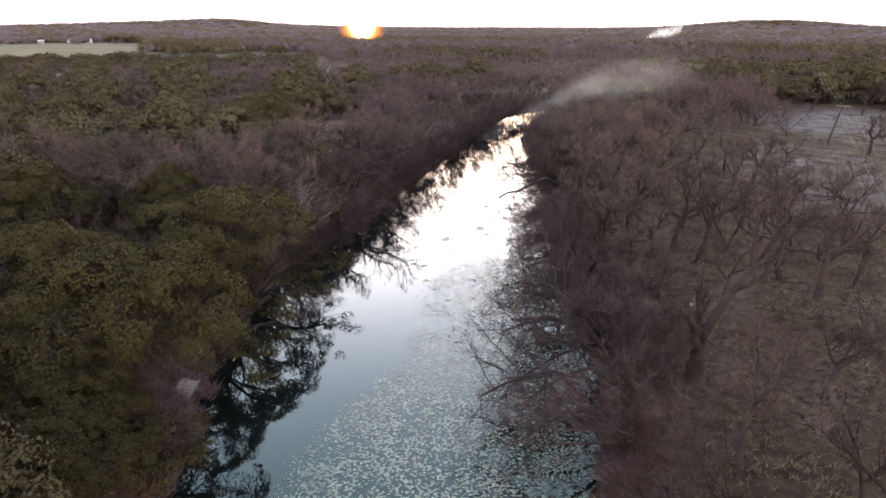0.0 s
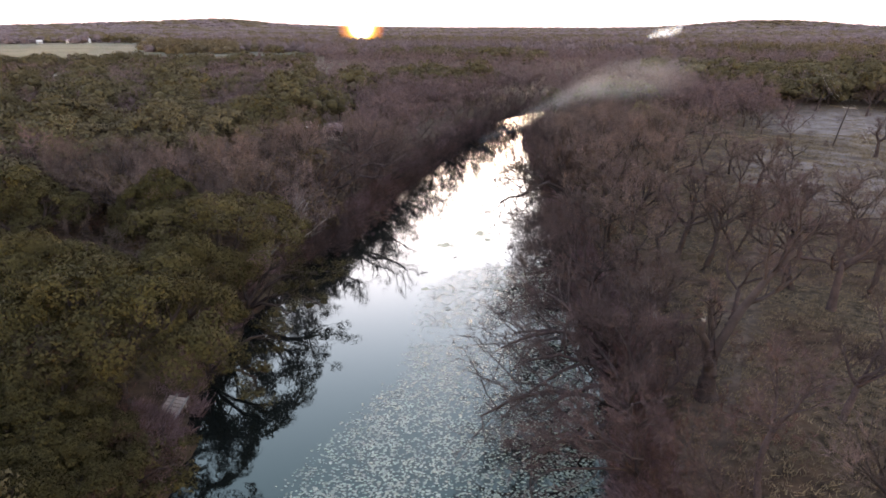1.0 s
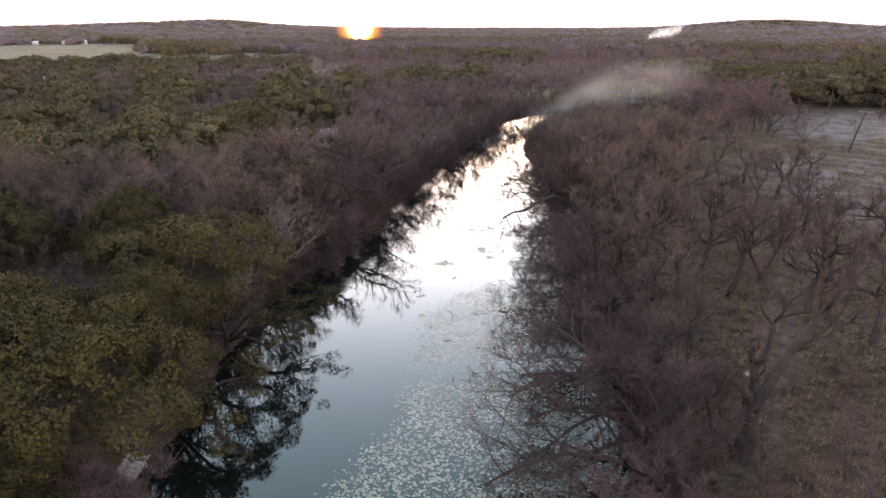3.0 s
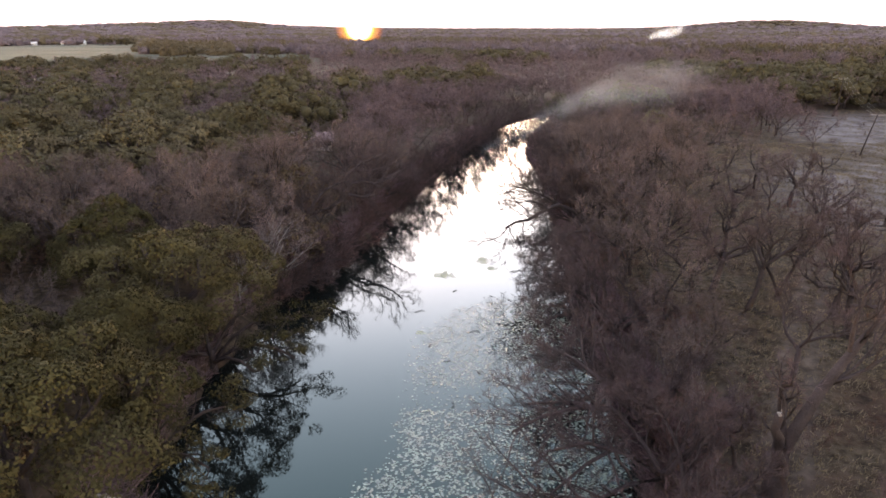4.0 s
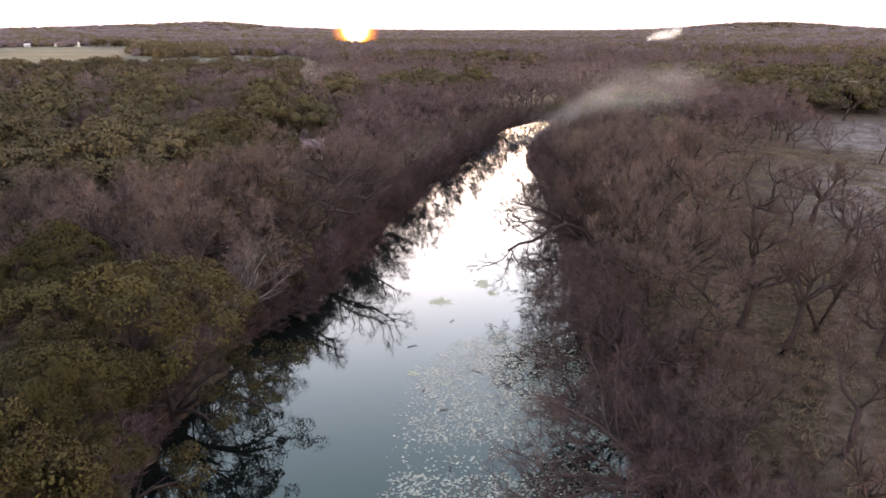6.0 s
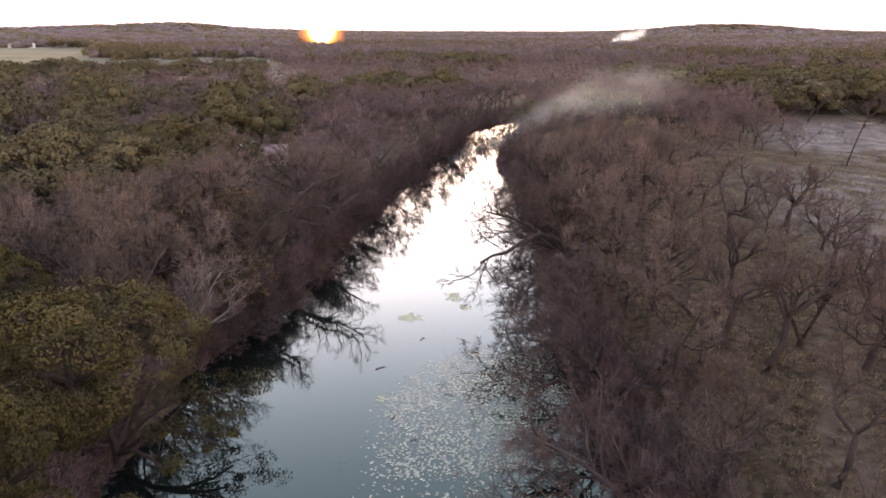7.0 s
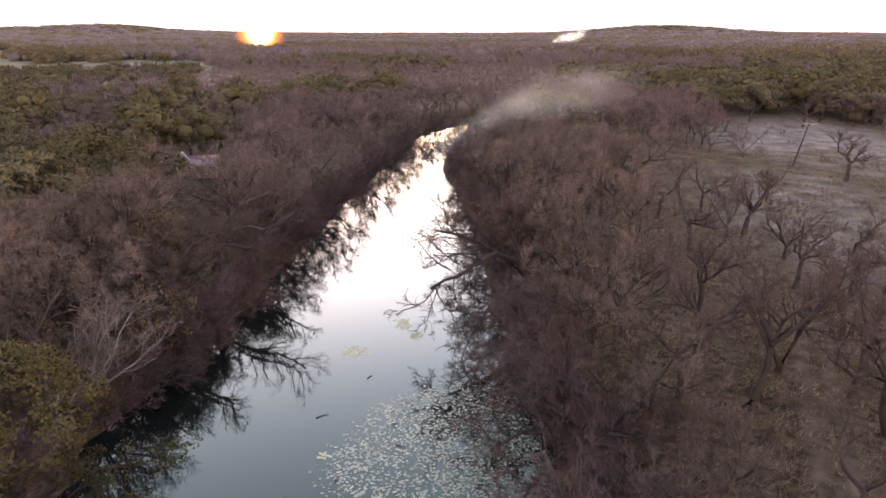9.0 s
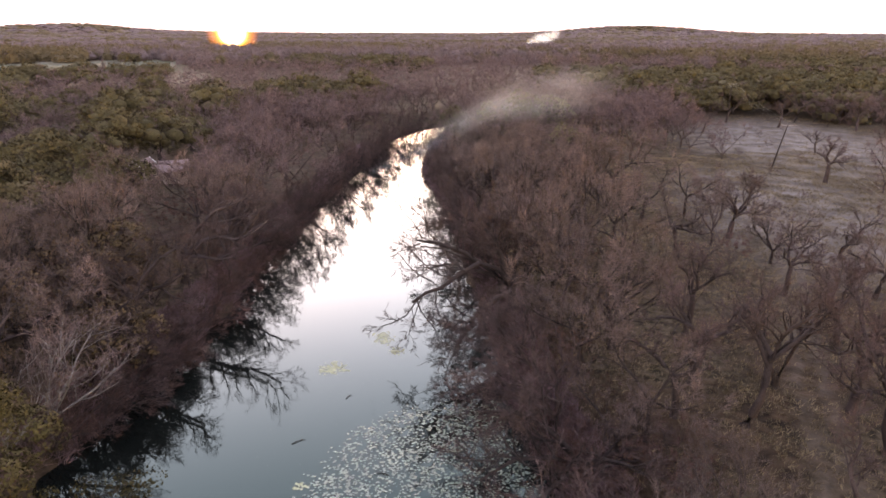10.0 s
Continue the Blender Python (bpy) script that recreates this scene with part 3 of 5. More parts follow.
# three trees leaning far out over the lily pads
for seed, x, y, arms in [(203, 13.3, 40.5, [[(0, 0, 1.6), (-2.4, -0.4, 3.2), (-4.7, -1.0, 3.9), (-6.8, -1.8, 3.9), (-8.6, -2.6, 3.5)],
                                            [(0, 0, 1.4), (-2.0, 1.2, 3.4), (-4.2, 2.4, 4.9), (-6.2, 3.4, 5.6)],
                                            [(0, 0, 1.5), (-2.3, 0.6, 2.6), (-4.8, 0.9, 3.0), (-7.2, 1.2, 2.7)],
                                            [(0, 0, 1.2), (-2.4, -2.0, 2.2), (-5.0, -4.2, 2.6), (-7.2, -6.0, 2.3)]]),
                         (205, 11.9, 32.5, [[(0, 0, 1.6), (-2.4, 0.4, 2.9), (-4.9, 0.6, 3.2), (-7.2, 0.2, 2.8), (-9.0, -0.2, 2.0)], [(0, 0, 1.2), (-2.0, -1.6, 2.4), (-4.4, -3.0, 2.6), (-6.6, -3.8, 1.9)]]),
                         (206, 12.4, 36.5, [[(0, 0, 1.4), (-1.9, 0.3, 2.6), (-4.0, 0.2, 3.4), (-6.0, -0.4, 3.4)], [(0, 0, 1.2), (-2.0, -1.2, 2.0), (-4.2, -2.4, 2.0), (-6.0, -3.4, 1.4)]]),
                         (204, 14.7, 53.0, [[(0, 0, 1.6), (-1.9, 0.6, 3.6), (-3.8, 0.8, 4.8), (-5.8, 0.6, 5.2)], [(0, 0, 1.4), (-2.0, -0.4, 2.6), (-4.2, -0.9, 3.2), (-6.2, -1.6, 2.8)], [(0, 0, 1.2), (-1.8, -1.6, 2.4), (-3.8, -3.4, 2.8), (-5.4, -4.8, 2.2)]])]:
    wood, fine = grow(seed, 8.0, 0.18, 3, 0.6, 0.28, 9, 6, 6, given=arms, twig=0.013, spray=3, spread=0.8, up=0.04)
    single("shore_tree", "dark leafless tree with low limbs spread over lily pads", x, y,
           [("trunk", wood.mesh("low_trunk", BARK, True), ""), ("crown", fine.mesh("low_crown", TWIG_DARK), "fine leafless twigs")])

for x, y, tall in [(-30, 95, 10.5), (-38, 92, 10.5), (-45, 96, 11), (-53, 93, 10.5), (-25, 101, 10), (-34, 87, 9.5), (-61, 95, 10.5), (-48, 86, 9.5), (-25, 92, 9), (-42, 88, 9.5), (-56, 85, 9.5), (-28, 86, 8)]:
    plant("oak", x, y, tall * dice.uniform(0.68, 1.16), wide=1.1)
# oaks that lean out over the river: bare limbs low over the water, leaves in clumps at their ends
for seed, x, y, tall, thick, far_out, arms in [
        (301, -15.6, 51.5, 7.0, 0.3, 3.4, [[(0, 0, 0.8), (1.5, 0.1, 1.9), (3.2, 0.0, 2.4), (4.8, -0.3, 2.2), (6.2, -0.7, 1.6)],
                                           [(0, 0, 1.0), (1.4, 0.8, 2.6), (2.8, 1.6, 3.4), (4.4, 2.4, 3.4), (5.6, 3.0, 2.9)],
                                           [(0, 0, 0.9), (1.4, -1.0, 1.9), (2.8, -2.2, 2.2), (4.0, -3.2, 1.9)]]),
        (303, -15.7, 41.0, 6.4, 0.26, 1.6, [[(0, 0, 1.0), (1.4, 0.5, 2.4), (2.8, 1.0, 3.2), (4.0, 1.2, 3.4)],
                                            [(0, 0, 0.9), (1.4, -0.8, 1.8), (2.8, -1.8, 2.2), (4.0, -2.4, 1.9)]]),
        (304, -15.7, 27.0, 4.4, 0.18, 0.6, [[(0, 0, 0.7), (1.0, 0.3, 1.6), (2.0, 0.6, 2.2), (2.9, 0.7, 2.4)], [(0, 0, 0.6), (1.0, -0.5, 1.3), (2.0, -1.2, 1.6)]])]:
    wood, fine = grow(seed, tall, 0.24, 3, 0.5, thick, 5, 3, 3, given=arms, spread=0.9, crook=0.4, twig_len=0.7, spray=2)
    wood.f += [tuple(i + len(wood.v) for i in f) for f in fine.f]
    wood.v += fine.v
    single("leaning_oak", "live oak leaning over the water with clumped olive leaves", x, y,
           [("trunk", wood.mesh("leaning_trunk", BARK, True), ""),
            ("crown", clump_mesh("leaning_crown", seed, [p for p in wood.tips if p.x > far_out or p.x < 0.3 * far_out], 0.75, 7500, 0.15, LEAF), "clumps of olive leaves")])
plant("oak", -19.4, 29, 5.6, wide=1.0)
for x, y, tall in [(-17.4, 27.0, 4.6), (-16.6, 24.0, 4.4), (-19.5, 22.5, 5.6)]:
    plant("oak", x, y, tall, wide=1.1)
for x, y, tall in [(-16.2, 25.4, 3.2), (-18.4, 24.6, 3.6), (-20.4, 25.4, 3.6), (-15.4, 27.6, 2.6)]:
    plant("pale", x, y, tall, wide=0.8, label="small grey leafless shrub with upright pale twigs")
for x, y, tall in [(-16.4, 27.4, 3.2), (-15.4, 26, 2.6), (-17.6, 25.4, 3.4), (-19, 24, 3.4), (-15.0, 55, 3), (-14.9, 28, 2.2), (-16.8, 29.4, 2.8), (-17.4, 31, 3.0), (-14.9, 24.6, 2.4), (-16.3, 24.4, 3), (-19.5, 44.5, 3.4), (-18.6, 46.5, 3.0)]:
    plant("bush", x - (0.9 if y > 36 else 0), y, tall)
for x, y, tall in [(-14.7, 31.2, 1.3), (-15.1, 29.6, 2.0), (-14.5, 30.0, 1.5), (-15.4, 32.2, 1.2), (16, 30, 2.5), (17.6, 27.5, 2.5), (20.5, 37, 2), (24, 38, 2.2), (14.6, 28.6, 2.6)]:
    plant("bush", x, y, tall)

# trees that can be told apart on the left bank
for kind, x, y, tall, variant, wide in [
        ("oak", -17.8, 52.4, 9.5, 1, 1.15), ("oak", -17.4, 43.0, 8.6, 0, 0.85), ("oak", -24.6, 57.5, 8.8, 0, 0.8),
        ("oak", -18.0, 33.6, 10.2, 3, 1.0), ("oak", -22.5, 39.5, 8.2, 4, 0.9), ("oak", -27, 40, 8.6, 0, 1.0),
        ("oak", -22.5, 26, 7.6, 2, 1.0), ("oak", -29, 30, 9.0, 1, 1.0), ("oak", -37, 56, 9.6, 4, 1.1), ("oak", -36, 44, 9.4, 3, 1.1),
        ("oak", -44, 62, 10.0, 0, 1.1), ("oak", -17.0, 24.5, 5.0, 2, 1.0),
        ("willow", -43, 72.4, 12.2, 0, 0.9)]:
    plant(kind, x, y, tall, variant, wide=wide)
for x, y, tall in [(-60, 116, 10.5), (-52, 112, 10), (-45, 118, 10.5), (-38, 113, 10.3), (-33, 118, 10), (-29, 108, 9.5), (-68, 122, 11), (-41, 104, 9),
                   (-50, 102, 9), (-33, 102, 8.5), (-59, 104, 9), (-76, 116, 11), (-35, 127, 10), (-48, 128, 10.5)]:
    plant("oak", x, y, tall * dice.uniform(0.7, 1.2), wide=1.05)
for x, y, tall in [(14.5, 48.6, 3.8), (15.8, 47.4, 3.2), (17.4, 47.8, 3.4), (16.2, 41.0, 3.4), (15.4, 44.2, 3.2)]:
    plant("pale", x, y, tall, wide=0.8, label="small bleached dead shrub on the river bank")
plant("pale", -15.0, 63.5, 8.0, 0, 15)
plant("pale", -16.2, 61.0, 7.0, 1, -10)
for x, y, tall, variant in [(-13.5, 72, 7.5, 1), (-7.0, 95, 8, 0)]:
    plant("gnarled", x, y, tall, variant, label="dark bare tree at the water's edge mirrored in the river")
for seed, x, y, tall, arms in [
        (501, -10.6, 84.5, 8.6, [[(0, 0, 2.6), (1.8, 0.2, 3.9), (3.4, -0.4, 4.4), (5.0, -1.0, 4.2), (6.6, -1.4, 4.9), (7.8, -1.5, 5.9)], [(0, 0, 2.8), (1.4, 0.9, 4.8), (3.0, 1.6, 6.2), (4.8, 1.8, 6.8), (6.2, 1.6, 7.6)], [(0, 0, 2.4), (1.6, -1.2, 3.0), (3.4, -2.4, 2.9), (5.0, -3.2, 3.3)]]),
        (502, -13.2, 75.5, 7.6, [[(0, 0, 2.2), (1.6, 0.2, 3.4), (3.2, -0.3, 4.0), (4.6, -0.4, 4.9)], [(0, 0, 2.2), (1.2, 1.0, 4.2), (2.6, 1.6, 5.6), (4.0, 1.4, 6.4)]]),
        (503, -7.6, 92.0, 8.2, [[(0, 0, 2.4), (1.6, 0.2, 4.0), (3.2, -0.4, 4.8), (4.8, -0.5, 5.8)], [(0, 0, 2.4), (1.0, 1.0, 4.6), (2.2, 1.6, 6.4)]])]:
    wood, fine = grow(seed, tall, 0.34, 2, 0.5, 0.36, 8, 5, 6, twig=0.014, given=arms, spread=0.9, up=0.05, crook=0.4, twig_len=0.7, spray=3, lean=(0.4, 0))
    single("gnarled_tree", "dark bare tree at the water's edge mirrored in the river", x, y,
           [("trunk", wood.mesh("mirrored_trunk", BARK, True), ""), ("crown", fine.mesh("mirrored_crown", TWIG_DARK), "fine leafless twigs")])
plant("pale", -8.2, 101.3, 6.6, 1, 90, 0.6)
plant("pale", -26, 76, 6, 0, 60, 0.8)
for x, y, tall in [(-13, 71, 6.5), (-15, 82, 6.5), (-22, 90, 6)]:
    plant("rust", x, y, tall)

for x, y, tall, variant in [(27.6, 24.0, 7.0, 3), (19.4, 22.0, 6.5, 5)]:
    plant("bare", x, y, tall, variant)

# trees that stand clear on the grassy right bank, each with its own lean and fork
for seed, x, y, tall, fork, lean, limbs, thick, arms in [
        (401, 24.5, 58.6, 8.2, 0.42, (0.7, 0.1), 2, 0.27, [[(0.7, 0.1, 3.3), (1.5, 0.0, 4.0), (2.6, -0.1, 4.3), (3.6, 0.1, 4.5), (4.4, 0.4, 5.4)], [(0.6, 0.1, 3.1), (-0.6, 0.2, 4.2), (-1.6, 0.4, 4.7), (-2.9, 0.3, 4.9)]]),
        (402, 24.8, 53.7, 8.6, 0.5, (1.1, 0.3), 3, 0.25, [[(1.0, 0.3, 4.0), (1.9, 0.2, 5.0), (3.0, 0.1, 5.3), (4.0, 0.3, 6.2)], [(0.9, 0.2, 3.8), (0.3, 0.6, 5.2), (-0.7, 0.8, 6.4)]]),
        (403, 29.3, 57.0, 7.6, 0.08, (0.0, 0.0), 0, 0.26, [[(0, 0, 0.5), (-0.7, 0.1, 1.9), (-1.5, 0.2, 3.2), (-2.0, 0.2, 4.6), (-2.9, 0.1, 5.8)], [(0, 0, 0.5), (0.6, 0.0, 2.0), (1.2, 0.0, 3.4), (2.4, 0.3, 4.8), (3.8, 0.4, 5.6)], [(0.9, 0, 2.8), (1.0, -0.5, 4.4), (0.5, -0.8, 6.2)]]),
        (404, 32.0, 53.8, 8.2, 0.48, (0.8, 0.2), 4, 0.27, [[(0.7, 0.1, 3.4), (-0.9, 0.0, 4.3), (-2.2, -0.3, 4.4), (-3.4, -0.2, 5.0)]]),
        (405, 31.0, 50.0, 7.8, 0.46, (-0.5, 0.3), 3, 0.26, [[(-0.4, 0.2, 3.2), (-1.8, 0.4, 3.9), (-3.0, 0.3, 4.0), (-4.0, 0.6, 4.8)]]),
        (406, 31.8, 45.7, 8.0, 0.46, (0.2, 0.2), 4, 0.33, [[(0.2, 0.2, 3.2), (-1.2, 0.3, 4.1), (-2.8, 0.6, 4.3), (-4.2, 0.6, 4.4)], [(0.2, 0.2, 3.3), (1.7, 0.3, 4.2), (3.0, 0.2, 4.4)]]),
        (407, 36.0, 47.8, 7.8, 0.5, (0.7, 0.2), 3, 0.25, []),
        (408, 21.4, 55.4, 7.6, 0.4, (-0.4, 0.2), 3, 0.24, []),
        (409, 16.2, 36.6, 4.4, 0.5, (-0.5, 0.2), 2, 0.12, []),
        (410, 15.6, 25.2, 7.6, 0.5, (0.4, 0.4), 3, 0.16, [[(0.3, 0.3, 3.4), (1.4, 0.6, 4.6), (2.4, 1.2, 5.2)]]),
        (411, 23.4, 31.0, 6.6, 0.3, (0.9, 0.6), 3, 0.22, [[(0.7, 0.4, 1.8), (2.2, 1.6, 3.0), (3.9, 2.6, 4.2), (5.2, 3.6, 5.0)], [(0.7, 0.4, 1.9), (2.6, 0.8, 2.6), (4.6, 1.6, 3.0)]]),
        (412, 46.0, 85.4, 8.2, 0.36, (0.5, 0.0), 4, 0.3, [[(0.4, 0, 2.6), (1.8, 0, 2.9), (3.2, -0.2, 2.6), (4.4, -0.4, 3.0)], [(0.4, 0, 2.9), (-1.2, 0.1, 4.0), (-2.6, 0.2, 4.1), (-3.8, 0, 4.6)]]),
        (413, 76.8, 106.2, 7.6, 0.4, (0.0, 0.0), 4, 0.34, []),
        (414, 52.5, 77.0, 6.0, 0.12, (0.0, 0.0), 2, 0.22, [[(0, 0, 0.6), (1.0, 0, 1.8), (2.2, 0.2, 3.0), (3.6, 0.2, 3.6), (4.6, 0.1, 3.4)]]),
        (415, 22.4, 43.2, 7.2, 0.42, (0.5, 0.2), 3, 0.2, []),
        (416, 37.5, 61.0, 7.6, 0.42, (-0.4, 0.2), 4, 0.24, []),
        (417, 28.0, 65.0, 8.0, 0.42, (0.3, 0.1), 4, 0.24, []),
        (418, 40.5, 70.0, 7.4, 0.4, (0.3, 0.1), 4, 0.23, [])]:
    wood, fine = grow(seed, tall, fork, limbs, 0.46, thick, 6, 5, 5, twig=0.012, given=arms, spread=1.05, up=0.06, crook=0.38, twig_len=0.65, spray=4, lean=lean)
    single("gnarled_tree", "dark crooked leafless tree standing clear in dry grass", x, y,
           [("trunk", wood.mesh("crooked_trunk", BARK, True), ""), ("crown", fine.mesh("crooked_crown", TWIG_DARK), "sparse crooked twigs")])
for x, y, tall, variant in [(28.5, 27, 8, 0), (103, 168, 8, 0), (110, 158, 8, 1), (120, 165, 9, 2), (94, 128, 5, 1), (100, 118, 7, 0),
                            (124, 150, 8, 1), (57, 97, 5, 2), (85, 96, 6, 2), (98, 104, 8, 0), (88, 155, 6, 1)]:
    plant("gnarled", x, y, tall, variant)

# along the water, leaning over it
for x, y, tall, turn in [(13.6, 46.0, 7.5, 178), (10.6, 27.5, 7.0, 190), (15.2, 58, 7.5, 185), (15.8, 64, 7.0, 180),
                         (18.2, 82, 7.5, 180), (19.2, 90, 8, 182), (20.3, 99, 8.5, 186), (21, 108, 8, 178), (22.2, 118, 7.5, 180), (23.2, 128, 7, 185), (24.2, 139, 7, 180), (28, 150, 7, 190),
                         (-12.8, 66, 5.0, -8), (-11.0, 74, 4.5, -20), (-5.6, 96, 6.5, -15), (-1.8, 105, 8, -25), (0.8, 113, 8, -30),
                         (3.6, 122, 8, -30), (6.5, 131, 9, -30), (9.5, 140, 9, -30), (13, 149, 9, -35), (16, 158, 9, -35), (20, 168, 9, -40), (24, 178, 9, -40)] :
    plant("shore", x, y, tall, turn=turn, wide=(1.15 if x > 0 else 1.1) if y < 98 else 0.65)


def clear_of(x, y, gap):
    return all((x - a) ** 2 + (y - b) ** 2 > (gap + c) ** 2 * 0.36 for a, b, c in PLANTED)


def fill(count, x0, x1, y0, y1, kinds, gap=3.0, edge=1.5, avoid=None):
    done = tries = 0
    while done < count and tries < count * 30:
        tries += 1
        x, y = dice.uniform(x0, x1), dice.uniform(y0, y1)
        if bank(x, y) < edge or not clear_of(x, y, gap) or (avoid and avoid(x, y)) or frost(x, y) > 0.3 or abs(x) > 0.85 * y + 16:
            continue
        kind, lo, hi = dice.choice(kinds)
        tall = dice.uniform(lo, hi)
        plant(kind, x, y, min(tall, 6 + tall * 0.15) if 12 < x < 52 and 108 < y < 160 else tall)
        done += 1


def lane(x, y):
    """Kept open: the house's roof and the grassy right bank with its track."""
    return (-26 < x < -13 and 112 < y < 128) or (84 < y < 126 and abs(x + 12.8 + 7.2 * (y - 85) / 36) < 3.2 + 2.0 * (y - 84) / 40) or track(x, y) > 0.2


for k in range(190):
    y = 23 + 130 * (k / 190) ** 1.5
    side = -1 if k % 2 else 1
    for _ in range(40):
        x = dice.uniform(-20, 45)
        d = float(bank(x, y))
        if 0.0 < d < 2.2 and not (x < 0 and (30 < y < 63 or d > 1.2 and y < 80)) and (x > np.interp(y, [r[1] for r in RIVER], [r[0] for r in RIVER])) == (side > 0):
            plant("bush", x, y, dice.uniform(1.8, 3.6))
            PLANTED.pop()
            break

for x, y, tall in [(-24.5, 46.5, 6.4), (-28, 49.5, 6.8), (-21.6, 45.2, 5.6), (-30.5, 45, 6.6), (-26.5, 43, 6.2), (-22.0, 49.0, 5.4)]:
    plant("bare", x, y, tall)
BARE, OAK = ("bare", 8, 11), ("oak", 7.5, 10.5)
for x, y, tall, variant, wide in [(-19, 26, 6.0, 4, 0.9)]:
    plant("oak", x, y, tall, variant, wide=wide)
for x, y, tall, turn in [(-12.0, 70, 5, -12)]:
    plant("shore", x, y, tall, turn=turn)
for k in range(11):
    y = 63 + 3.8 * k + dice.uniform(-0.8, 0.8)
    x = float(np.interp(y, [r[1] for r in RIVER], [r[0] - r[2] for r in RIVER])) - dice.uniform(0.8, 2.4)
    plant("bare", x - 1.5, y, dice.uniform(4.2, 5.6), wide=0.95)
for k in range(34):
    y = 63 + 107 * (k / 34) ** 1.15 + dice.uniform(-1, 1)
    x = float(np.interp(y, [r[1] for r in RIVER], [r[0] - r[2] for r in RIVER])) - dice.uniform(0.1, 1.0)
    plant("overhang", x, y, dice.uniform(2.6, 4.2), turn=dice.uniform(-40, 25), wide=1.3)
fill(14, -60, -17, 22, 62, [("bare", 6, 7.5), ("bush", 3, 5), ("rust", 4, 5.5)], 1.2, 0.8)
fill(75, -48, -3, 60, 106, [BARE, BARE, BARE, BARE, ("bush", 3.5, 5), ("rust", 5, 7)], 0.6, 3.2, avoid=lambda x, y: lane(x, y) or (x < -22 and y > 82))
fill(10, -22, -8, 84, 112, [("bush", 2.5, 4)], 0.4, 0.6)
fill(18, -85, -40, 62, 104, [OAK, BARE], 3)
fill(18, 13, 19, 38, 66, [("bare", 5.5, 8), ("bare", 5.5, 8), ("bush", 2, 3.5)], 0.6, 0.5, avoid=lane)
fill(76, 15, 42, 60, 135, [BARE, BARE, BARE, ("bush", 3, 5)], 1.0, 0.5, avoid=lambda x, y: lane(x, y) or x > 22.5 + 0.5 * max(0.0, y - 64) and y < 104)
fill(7, 34, 62, 34, 82, [("gnarled", 6, 8)], 3.5, avoid=lane)
fill(5, 16, 21, 40, 66, [("bush", 1.6, 3), ("bare", 4.5, 6)], 1.4, avoid=lane)
fill(14, 38, 75, 62, 100, [("bare", 6, 9), ("gnarled", 6, 9), ("bush", 2, 4)], 4.0, avoid=lane)
fill(60, -14, 20, 102, 190, [("bare_mid", 8, 11)], 0.8, 0.6, avoid=lane)
for x, y, tall in [(41, 120, 8), (37, 152, 8.5), (44, 153, 9), (51, 152, 9.5), (31, 156, 8), (47, 160, 10)]:
    plant("willow", x, y, tall)
fill(150, 24, 92, 125, 215, [("bare_mid", 8, 11)], 1.2, avoid=lane)
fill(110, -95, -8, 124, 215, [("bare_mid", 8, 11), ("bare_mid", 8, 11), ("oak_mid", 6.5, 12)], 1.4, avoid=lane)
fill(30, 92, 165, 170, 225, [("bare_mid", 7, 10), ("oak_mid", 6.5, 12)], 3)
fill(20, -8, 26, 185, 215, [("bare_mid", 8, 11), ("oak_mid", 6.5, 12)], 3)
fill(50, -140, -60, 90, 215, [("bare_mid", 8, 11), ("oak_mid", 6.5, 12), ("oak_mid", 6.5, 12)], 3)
fill(30, 60, 150, 60, 170, [("bare_mid", 7, 10)], 4, avoid=lambda x, y: x < 0.62 * y + 14)


for x, y, kind, tall in [(-19, 17, "oak", 8), (-26, 20, "oak", 9), (-21, 8, "oak", 8.5), (-30, 10, "oak", 9.5), (-18, -2, "bare", 8), (-25, -3, "oak", 9), (13, 20, "shore", 7), (12, 13, "shore", 7), (13, 5, "shore", 7.5),
                         (20, 20, "bare", 8), (22, 10, "gnarled", 8), (18, 2, "bare", 8), (28, 18, "gnarled", 8), (14, -4, "bare", 8), (26, 2, "bare", 8.5), (34, 8, "gnarled", 9), (-33, 1, "oak", 9)]:
    plant(kind, x, y, tall, turn=180 if kind == "shore" else None)


for x, y, tall in [(58, 92, 1.6), (66, 98, 1.2), (72, 112, 1.8), (62, 106, 1.0), (84, 120, 1.6), (90, 136, 1.4), (78, 128, 1.1), (96, 146, 1.8), (70, 90, 1.7), (80, 100, 1.4), (104, 140, 1.5), (88, 112, 1.3), (60, 80, 1.5), (66, 84, 2.0), (48, 72, 1.8), (108, 154, 1.6)]:
    plant("bush", x, y, tall, label="small dark leafless shrub in a frosted clearing")


